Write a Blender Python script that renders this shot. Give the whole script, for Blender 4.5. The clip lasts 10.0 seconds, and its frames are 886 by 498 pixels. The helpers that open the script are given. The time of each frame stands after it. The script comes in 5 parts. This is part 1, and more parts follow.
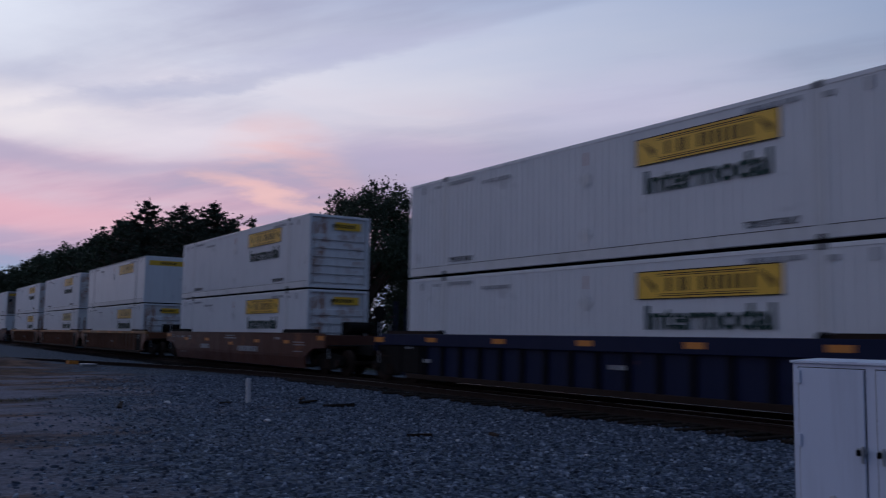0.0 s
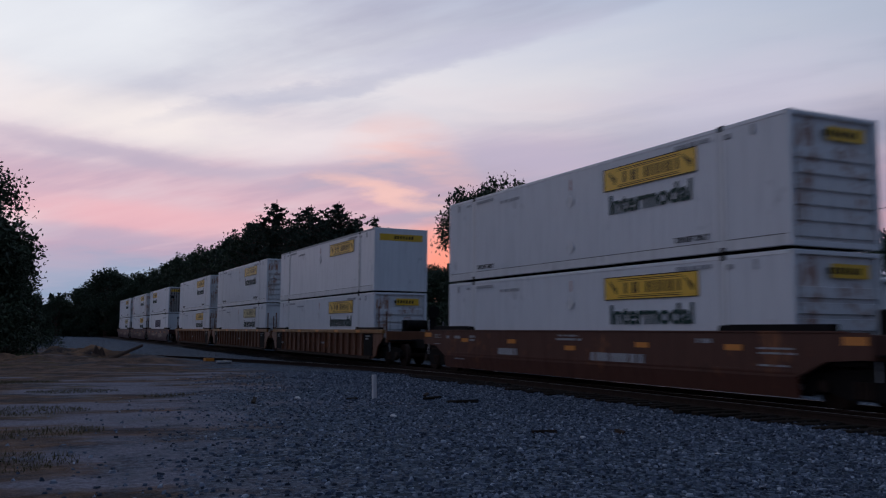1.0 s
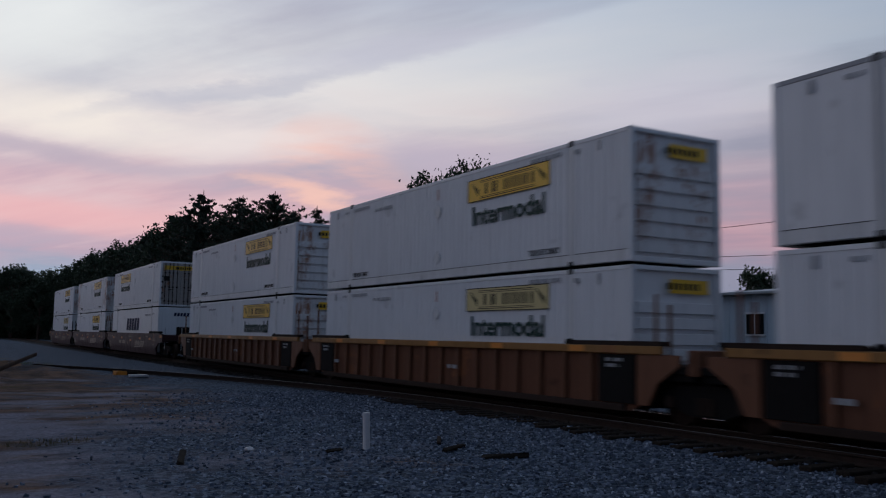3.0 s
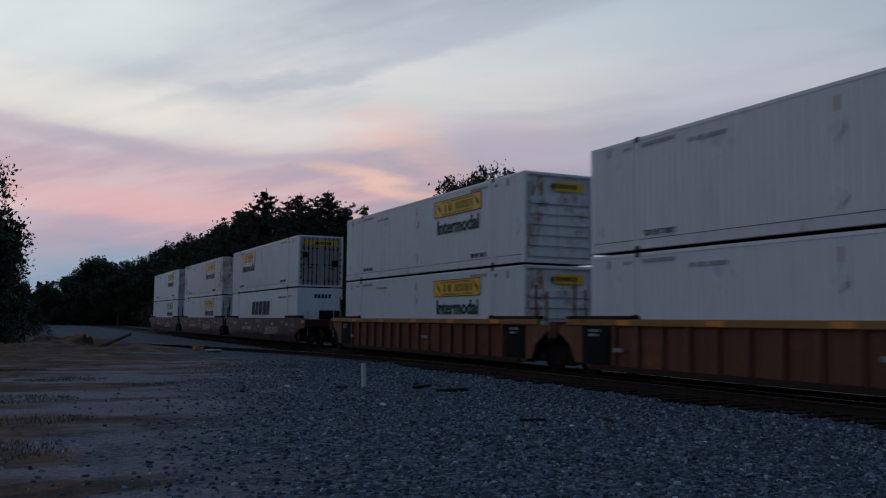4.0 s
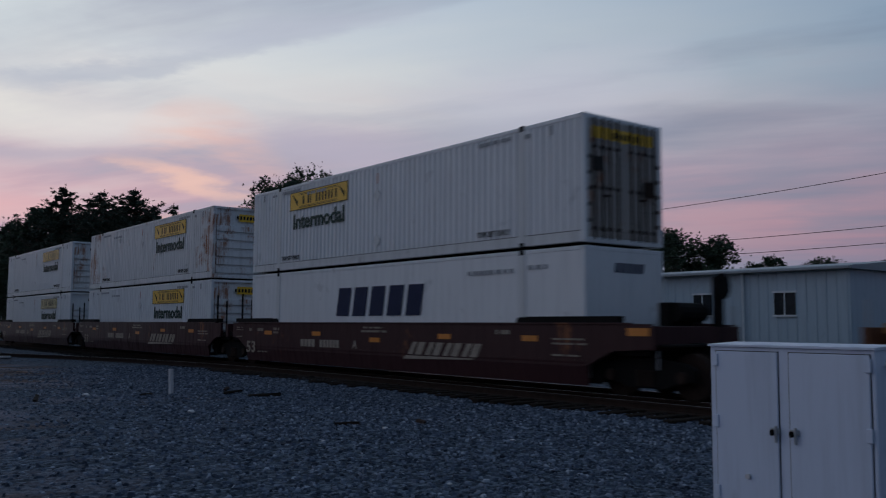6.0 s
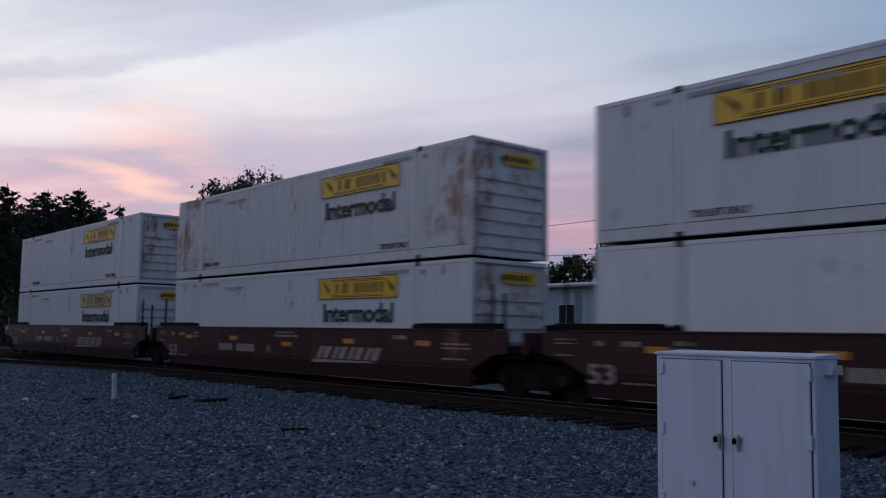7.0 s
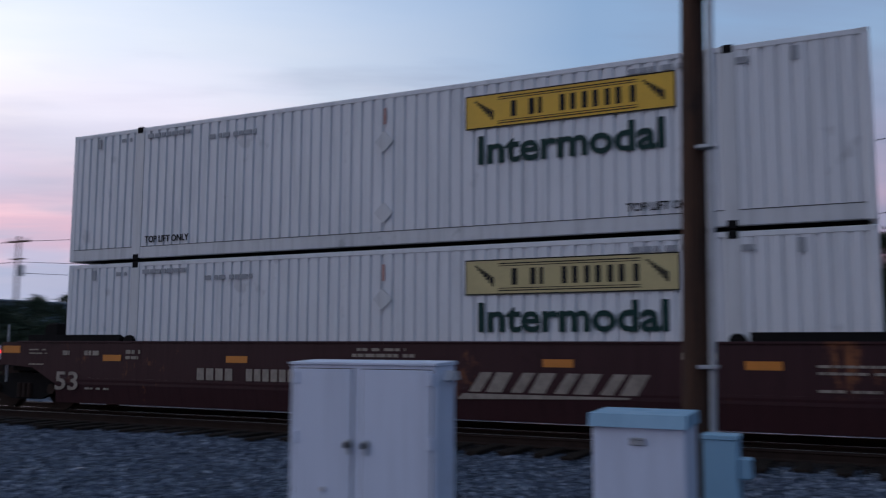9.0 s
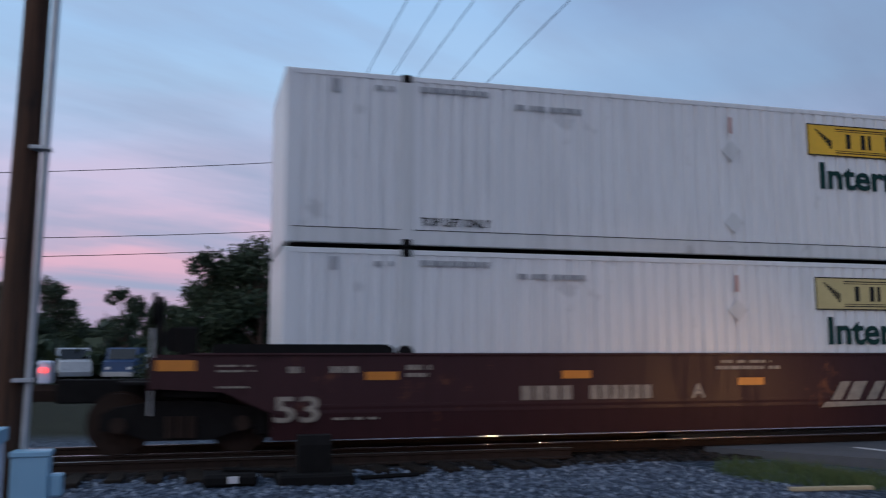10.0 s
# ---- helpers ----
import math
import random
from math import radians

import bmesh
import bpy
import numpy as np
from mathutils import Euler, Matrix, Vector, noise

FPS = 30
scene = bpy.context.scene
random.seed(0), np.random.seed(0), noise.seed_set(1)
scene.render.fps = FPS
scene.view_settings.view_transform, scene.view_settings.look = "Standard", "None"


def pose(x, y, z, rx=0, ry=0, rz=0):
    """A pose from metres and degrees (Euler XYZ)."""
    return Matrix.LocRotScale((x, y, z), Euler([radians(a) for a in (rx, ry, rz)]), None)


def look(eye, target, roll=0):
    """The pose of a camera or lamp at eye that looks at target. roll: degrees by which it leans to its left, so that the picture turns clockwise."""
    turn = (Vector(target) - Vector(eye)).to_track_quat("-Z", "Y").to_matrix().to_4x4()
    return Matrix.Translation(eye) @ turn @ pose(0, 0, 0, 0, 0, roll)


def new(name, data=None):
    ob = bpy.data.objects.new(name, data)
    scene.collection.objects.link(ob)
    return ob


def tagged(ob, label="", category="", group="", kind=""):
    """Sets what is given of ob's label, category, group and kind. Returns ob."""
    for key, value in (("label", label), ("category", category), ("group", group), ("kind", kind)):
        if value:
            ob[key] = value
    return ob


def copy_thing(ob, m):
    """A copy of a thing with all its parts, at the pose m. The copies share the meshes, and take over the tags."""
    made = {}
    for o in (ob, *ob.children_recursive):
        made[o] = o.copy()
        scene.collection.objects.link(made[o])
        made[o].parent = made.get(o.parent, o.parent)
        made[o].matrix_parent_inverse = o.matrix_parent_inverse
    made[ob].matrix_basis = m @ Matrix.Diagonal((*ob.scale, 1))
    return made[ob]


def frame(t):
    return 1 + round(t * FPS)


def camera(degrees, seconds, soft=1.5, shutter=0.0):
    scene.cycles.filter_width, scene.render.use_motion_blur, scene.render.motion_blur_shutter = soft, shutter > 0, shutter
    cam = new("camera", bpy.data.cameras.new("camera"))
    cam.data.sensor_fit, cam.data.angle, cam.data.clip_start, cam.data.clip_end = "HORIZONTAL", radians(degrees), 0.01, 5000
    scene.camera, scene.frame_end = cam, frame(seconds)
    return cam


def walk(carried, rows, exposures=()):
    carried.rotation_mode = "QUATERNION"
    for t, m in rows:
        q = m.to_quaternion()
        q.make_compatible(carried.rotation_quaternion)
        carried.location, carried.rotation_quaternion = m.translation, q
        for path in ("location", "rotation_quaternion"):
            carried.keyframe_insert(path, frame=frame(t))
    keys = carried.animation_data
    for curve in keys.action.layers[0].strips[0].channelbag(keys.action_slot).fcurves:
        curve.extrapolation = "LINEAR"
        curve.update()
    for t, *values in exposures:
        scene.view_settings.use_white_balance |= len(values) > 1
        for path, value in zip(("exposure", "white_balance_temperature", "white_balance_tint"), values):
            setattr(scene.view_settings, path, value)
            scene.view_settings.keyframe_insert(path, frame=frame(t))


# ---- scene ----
# ---------------------------------------------------------------- camera
cam = camera(52.97, 10.0, 1.15, 0.35)
PATH = [  # seconds, eye x, y, z, yaw, pitch, roll
    (0.0, 0, 0, 1.44, -32.86, 5.68, -0.95),
    (0.5, 0, 0, 1.44, -27.91, 5.51, -0.32),
    (1.0, 0, 0, 1.44, -25.04, 5.34, -0.52),
    (1.1, 0.19, 0.9, 1.46, -25.2, 5.4, -0.55),
    (1.2, 0.67, 3.15, 1.52, -26.15, 5.56, -0.6),
    (1.3, 1.2, 5.62, 1.59, -27.16, 5.76, -0.64),
    (1.4, 1.49, 6.97, 1.63, -27.58, 5.9, -0.74),
    (1.5, 1.6, 7.5, 1.64, -27.73, 5.96, -0.82),
    (2.0, 1.6, 7.5, 1.64, -27.97, 5.71, -0.77),
    (2.5, 1.6, 7.5, 1.64, -28.12, 5.45, -0.75),
    (3.0, 1.6, 7.5, 1.64, -29.84, 5.63, -1.0),
    (3.1, 1.28, 6.0, 1.6, -28.75, 5.42, -0.9),
    (3.2, 0.72, 3.38, 1.53, -27.29, 5.15, -0.79),
    (3.3, 0.3, 1.4, 1.48, -26.2, 4.95, -0.65),
    (3.5, 0, 0, 1.44, -25.37, 4.73, -0.36),
    (4.3, 0, 0, 1.44, -26.13, 4.6, -0.77),
    (4.5, 0, 0, 1.44, -26.53, 4.66, -0.71),
    (5.0, 0, 0, 1.44, -27.74, 4.53, -0.8),
    (5.5, 0, 0, 1.44, -31.8, 4.75, -0.77),
    (5.7, 0, 0, 1.44, -34.5, 4.84, -0.53),
    (6.8, 0, 0, 1.44, -40.46, 5.25, -0.77),
    (7.0, 0, 0, 1.44, -40.75, 5.36, -0.84),
    (7.5, 0, 0, 1.44, -41.46, 5.5, -0.86),
    (8.0, 0, 0, 1.44, -42.37, 5.64, -1.07),
    (8.5, 0, 0, 1.44, -46.49, 5.78, -1.11),
    (8.7, 0, 0, 1.44, -52.76, 5.86, -0.86),
    (9.0, 0, 0, 1.44, -63.77, 6.24, -0.2),
    (9.1, 0, 0, 1.44, -67.68, 6.32, -0.16),
    (9.3, 0, 0, 1.44, -76.41, 6.41, 0.11),
    (9.5, 0, 0, 1.44, -85.58, 6.44, 0.17),
    (9.6, 0, 0, 1.44, -90.54, 6.51, -0.26),
    (9.7, 0, 0, 1.44, -95.08, 6.64, -0.53),
    (9.8, 0, 0, 1.44, -99.3, 6.88, -0.73),
    (10.0, 0, 0, 1.44, -105.28, 7.01, 0.12),
]
EXPOSURES = [(0.0, -0.05, 6000, 15), (1.0, 0.05, 6400, 12), (2.0, 0.05, 6700, 13), (3.2, 0.0, 6600, 6), (4.5, -0.12, 6350, 0), (5.7, -0.12, 6350, 1), (7.0, 0.25, 6450, 8), (8.5, 0.35, 6450, 9), (9.0, 0.65, 6500, 9), (9.5, 1.08, 6500, 7), (10.0, 1.12, 6550, 5)]
walk(cam, [(t, pose(x, y, z, 90 + pitch, roll, yaw)) for t, x, y, z, yaw, pitch, roll in PATH], EXPOSURES)

# ---------------------------------------------------------------- world and light
DUSK = 1.0
world = bpy.data.worlds.new("dusk_sky")
scene.world = world
world.use_nodes = True


class Nodes:
    """Short hand for building a node tree."""

    def __init__(self, tree):
        self.t = tree
        tree.nodes.clear()

    def add(self, kind, ins=None, **props):
        n = self.t.nodes.new(kind)
        for k, val in props.items():
            setattr(n, k, val)
        for k, val in (ins or {}).items():
            if isinstance(val, bpy.types.NodeSocket):
                self.t.links.new(val, n.inputs[k])
            else:
                n.inputs[k].default_value = val
        return n

    def math(self, op, a, b=0.0, clamp=False):
        return self.add("ShaderNodeMath", {0: a, 1: b}, operation=op, use_clamp=clamp).outputs[0]

    def vmath(self, op, a, b):
        return self.add("ShaderNodeVectorMath", {0: a, 1: b}, operation=op)

    def noise(self, vec, scale, detail=4.0, rough=0.55):
        return self.add("ShaderNodeTexNoise", {"Vector": vec, "Scale": scale, "Detail": detail, "Roughness": rough}).outputs["Fac"]

    def ramp(self, fac, stops, smooth="LINEAR"):
        n = self.add("ShaderNodeValToRGB", {"Fac": fac})
        cr = n.color_ramp
        cr.interpolation = smooth
        while len(cr.elements) < len(stops):
            cr.elements.new(0.5)
        for e, (pos, col) in zip(cr.elements, stops):
            e.position = pos
            e.color = (*col, 1) if len(col) == 3 else col
        return n.outputs["Color"]

    def mapr(self, v, a, b, c=0.0, d=1.0):
        return self.add("ShaderNodeMapRange", {"Value": v, "From Min": a, "From Max": b, "To Min": c, "To Max": d}).outputs["Result"]

    def mix(self, fac, a, b, blend="MIX"):
        n = self.add("ShaderNodeMix", {0: fac}, data_type="RGBA", blend_type=blend)
        for i, val in ((6, a), (7, b)):
            if isinstance(val, bpy.types.NodeSocket):
                self.t.links.new(val, n.inputs[i])
            else:
                n.inputs[i].default_value = (*val, 1)
        return n.outputs[2]


CLOUDS = [
    (1, 18.0, 22, 6.5, 0.05, (0.82, 0.85, 0.87), 0.7),
    (6, 12.6, 13, 2.6, -0.05, (0.92, 0.85, 0.80), 0.75),
    (-6, 14.0, 9, 3.0, -0.15, (0.90, 0.84, 0.82), 0.6),
    (16, 12.2, 8, 2.0, 0.0, (0.84, 0.76, 0.77), 0.6),
    (5, 10.4, 12, 0.9, -0.12, (0.50, 0.43, 0.53), 0.7),
    (14, 10.0, 8, 0.5, 0.06, (0.52, 0.44, 0.54), 0.6),
    (6, 6.8, 13, 1.5, -0.02, (0.84, 0.47, 0.50), 0.75),
    (3, 5.6, 8, 0.8, 0.0, (0.50, 0.41, 0.52), 0.55),
    (17, 15.4, 15, 0.85, 0.24, (0.48, 0.49, 0.60), 0.6),
    (27, 18.3, 14, 1.3, 0.18, (0.52, 0.52, 0.64), 0.55),
    (31, 11.2, 11, 2.6, -0.10, (0.50, 0.44, 0.56), 0.75),
    (44, 14.5, 13, 4.5, 0.1, (0.56, 0.54, 0.66), 0.6),
    (21.5, 8.9, 6, 1.0, -0.22, (0.98, 0.60, 0.50), 0.7),
    (39, 5.2, 5, 0.8, 0.0, (0.30, 0.33, 0.46), 0.7),
    (37, 2.9, 4, 0.6, 0.0, (0.30, 0.32, 0.45), 0.6),
    (124, 25, 18, 6.5, 0.15, (0.12, 0.16, 0.27), 0.7),
    (112, 16, 24, 3.5, 0.1, (0.15, 0.23, 0.37), 0.5),
]


def build_sky():
    N = Nodes(world.node_tree)
    d = N.add("ShaderNodeTexCoord").outputs["Generated"]
    s = N.add("ShaderNodeSeparateXYZ", {0: d})
    z = s.outputs["Z"]
    # nearness to where the sun went down
    west = N.vmath("DOT_PRODUCT", d, (-0.208, 0.978, 0.0)).outputs["Value"]
    glow = N.mapr(west, 0.08, 0.97)
    # cloud sheets, drawn out along one bearing, seen in perspective
    zz = N.math("ADD", N.math("MAXIMUM", z, 0.0), 0.10)
    u = N.math("DIVIDE", s.outputs["X"], zz)
    w = N.math("DIVIDE", s.outputs["Y"], zz)
    flat = N.add("ShaderNodeCombineXYZ", {0: u, 1: w, 2: 0.3}).outputs[0]
    along = N.add("ShaderNodeMapping", {"Vector": flat, "Rotation": (0, 0, radians(58))}).outputs[0]
    turned = N.add("ShaderNodeMapping", {"Vector": along, "Scale": (0.45, 1.5, 1), "Location": (0.9, 0.35, 0)}).outputs[0]
    c1 = N.noise(turned, 0.55, 6, 0.5)
    c2 = N.noise(turned, 1.7, 6, 0.55)
    low = N.add("ShaderNodeMapping", {"Vector": d, "Scale": (2.6, 2.6, 15.0)}).outputs[0]
    c3 = N.noise(low, 1.4, 6, 0.5)
    cloud = N.math("ADD", N.math("MULTIPLY", c1, 0.7), N.math("MULTIPLY", c2, 0.3))
    wob = N.math("ADD", z, N.math("MULTIPLY", N.math("SUBTRACT", c3, 0.5), 0.10))
    sunset = N.ramp(wob, [(0.0, (0.22, 0.32, 0.46)), (0.070, (0.27, 0.37, 0.52)), (0.083, (0.55, 0.38, 0.48)), (0.125, (0.70, 0.43, 0.50)), (0.17, (0.62, 0.46, 0.54)),
                          (0.22, (0.84, 0.73, 0.74)), (0.27, (0.86, 0.82, 0.83)), (0.36, (0.70, 0.74, 0.84)), (0.46, (0.46, 0.54, 0.68)), (0.62, (0.23, 0.29, 0.41)), (1.0, (0.185, 0.235, 0.335))])
    away = N.ramp(wob, [(0.0, (0.17, 0.17, 0.25)), (0.05, (0.26, 0.18, 0.26)), (0.11, (0.36, 0.22, 0.29)), (0.18, (0.29, 0.25, 0.35)), (0.28, (0.19, 0.275, 0.41)),
                        (0.42, (0.155, 0.25, 0.41)), (0.60, (0.18, 0.24, 0.36)), (1.0, (0.185, 0.235, 0.335))])
    base = N.mix(glow, away, sunset)
    shade = N.mapr(cloud, 0.46, 0.60)
    lifted = N.mix(N.mapr(cloud, 0.50, 0.36), base, N.mix(N.math("MULTIPLY", N.math("MULTIPLY", glow, glow), 0.55), base, (0.88, 0.82, 0.81)))
    veil = N.mix(glow, (0.15, 0.18, 0.27), (0.42, 0.41, 0.53))
    banks = N.math("MULTIPLY", N.mapr(c3, 0.50, 0.63), N.mapr(z, 0.30, 0.12))
    lifted = N.mix(N.math("MULTIPLY", banks, 0.5), lifted, veil)
    col = N.mix(N.math("MULTIPLY", N.math("MULTIPLY", shade, 0.85), N.mapr(z, 0.62, 0.40)), lifted, veil)
    # single clouds: bearing, height, half width, half depth, slope, colour, strength
    az = N.math("MULTIPLY", N.math("ARCTAN2", s.outputs["X"], s.outputs["Y"]), 57.2958)
    el = N.math("MULTIPLY", N.math("ARCSINE", z), 57.2958)
    torn = N.add("ShaderNodeMapping", {"Vector": d, "Rotation": (0, 0, 0.3), "Scale": (5.0, 5.0, 16.0)}).outputs[0]
    t1, t2 = N.noise(torn, 1.0, 6, 0.6), N.noise(torn, 2.3, 5, 0.6)
    az = N.math("ADD", az, N.math("MULTIPLY", N.math("SUBTRACT", t2, 0.5), 9.0))
    el = N.math("ADD", el, N.math("MULTIPLY", N.math("SUBTRACT", t1, 0.5), 1.7))
    for a, e, wa, we, slope, tint, k in CLOUDS:
        da = N.math("SUBTRACT", az, a)
        de = N.math("SUBTRACT", N.math("SUBTRACT", el, e), N.math("MULTIPLY", da, slope))
        da, de = N.math("DIVIDE", da, wa), N.math("DIVIDE", de, we)
        far = N.math("SQRT", N.math("ADD", N.math("MULTIPLY", da, da), N.math("MULTIPLY", de, de)))
        mask = N.add("ShaderNodeMapRange", {"Value": far, "From Min": 1.0, "From Max": 0.15}, interpolation_type="SMOOTHSTEP").outputs["Result"]
        col = N.mix(N.math("MULTIPLY", mask, k), col, tint)
    # fiery edge low over the trees
    near = N.mapr(N.vmath("DOT_PRODUCT", d, (0.372, 0.917, 0.148)).outputs["Value"], 0.9955, 0.9995)
    fire = N.math("MULTIPLY", near, N.mapr(c3, 0.44, 0.66))
    col = N.mix(fire, col, (0.96, 0.52, 0.44))
    ember = N.mapr(N.vmath("DOT_PRODUCT", d, (0.424, 0.903, 0.066)).outputs["Value"], 0.9975, 0.9997)
    col = N.mix(N.math("MULTIPLY", ember, N.mapr(c3, 0.40, 0.55)), col, (1.0, 0.34, 0.24))
    # the night side of the sky
    night = N.mapr(N.vmath("DOT_PRODUCT", d, (-0.15, -0.989, 0.0)).outputs["Value"], 0.15, 0.9)
    col = N.mix(N.math("MULTIPLY", night, 0.9), col, (0.065, 0.105, 0.19))
    below = N.mapr(z, -0.02, 0.0)
    col = N.mix(below, (0.03, 0.032, 0.038), col)
    bg = N.add("ShaderNodeBackground", {"Color": col, "Strength": DUSK})
    out = N.add("ShaderNodeOutputWorld")
    world.node_tree.links.new(bg.outputs[0], out.inputs[0])


build_sky()

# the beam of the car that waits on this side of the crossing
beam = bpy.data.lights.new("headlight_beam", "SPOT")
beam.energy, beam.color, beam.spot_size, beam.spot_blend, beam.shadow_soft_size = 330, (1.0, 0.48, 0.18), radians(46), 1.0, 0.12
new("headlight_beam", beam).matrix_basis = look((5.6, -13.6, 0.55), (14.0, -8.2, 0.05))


# ---------------------------------------------------------------- materials
def material(name, build, rough=0.7, metal=0.0, emit=None, gloss=0.5):
    m = bpy.data.materials.new(name)
    m.use_nodes = True
    N = Nodes(m.node_tree)
    b = N.add("ShaderNodeBsdfPrincipled", {"Roughness": rough, "Metallic": metal, "Specular IOR Level": gloss})
    out = N.add("ShaderNodeOutputMaterial")
    m.node_tree.links.new(b.outputs[0], out.inputs[0])
    got = build(N) if build else {}
    for k, val in got.items():
        if isinstance(val, bpy.types.NodeSocket):
            m.node_tree.links.new(val, b.inputs[k])
        else:
            b.inputs[k].default_value = val
    if emit:
        b.inputs["Emission Color"].default_value = (*emit[0], 1)
        b.inputs["Emission Strength"].default_value = emit[1]
    return m


def obj_co(N):
    return N.add("ShaderNodeTexCoord").outputs["Object"]


def bump(N, h, strength=0.3, dist=0.02):
    return N.add("ShaderNodeBump", {"Strength": strength, "Distance": dist, "Height": h}).outputs[0]


def plain(col, var=0.12, scale=3.0, bumpy=0.15):
    """Paint or metal of one colour, a little uneven at two scales."""

    def build(N):
        co = obj_co(N)
        f = N.math("ADD", N.math("MULTIPLY", N.noise(co, scale), 0.6), N.math("MULTIPLY", N.noise(co, scale * 9), 0.4))
        rnd = N.add("ShaderNodeObjectInfo").outputs["Random"]
        k = N.math("ADD", N.mapr(f, 0.3, 0.7, 1 - var, 1 + var), N.math("MULTIPLY", N.math("SUBTRACT", rnd, 0.5), var * 0.6))
        c = N.vmath("SCALE", (*col,), (0, 0, 0))
        N.t.links.new(k, c.inputs["Scale"])
        return {"Base Color": c.outputs[0], "Normal": bump(N, N.noise(co, scale * 14), bumpy, 0.01)}

    return build


def painted(col, rust_at, dirt=0.35, ends=0.0):
    """Painted steel with streaks of dirt that run down and rust that breaks through."""

    def build(N):
        co = obj_co(N)
        streak = N.add("ShaderNodeMapping", {"Vector": co, "Scale": (4.0, 4.0, 0.35)}).outputs[0]
        grime = N.mapr(N.noise(streak, 1.6, 5, 0.65), 0.46, 0.78)
        spots = N.noise(co, 1.1, 6, 0.68)
        if ends:
            far = N.math("ABSOLUTE", N.add("ShaderNodeSeparateXYZ", {0: co}).outputs["Y"])
            spots = N.math("ADD", spots, N.math("MULTIPLY", N.mapr(far, 4.5, 6.8), ends))
        rust = N.math("MULTIPLY", N.mapr(spots, rust_at, rust_at + 0.09), N.mapr(N.noise(streak, 3.0, 4), 0.38, 0.62))
        c = N.mix(N.math("MULTIPLY", grime, dirt), col, tuple(x * 0.55 for x in col))
        c = N.mix(N.math("MULTIPLY", N.mapr(N.noise(co, 0.35, 3), 0.35, 0.7), 0.14), c, tuple(x * 0.7 for x in col))
        smudge = N.mapr(N.noise(co, 1.9, 3, 0.5), 0.655, 0.73)
        c = N.mix(N.math("MULTIPLY", smudge, dirt), c, tuple(x * 0.45 for x in col))
        c = N.mix(rust, c, (0.27, 0.10, 0.04))
        return {"Base Color": c, "Roughness": N.mapr(grime, 0, 1, 0.38, 0.7), "Normal": bump(N, N.noise(co, 22.0), 0.08, 0.01)}

    return build


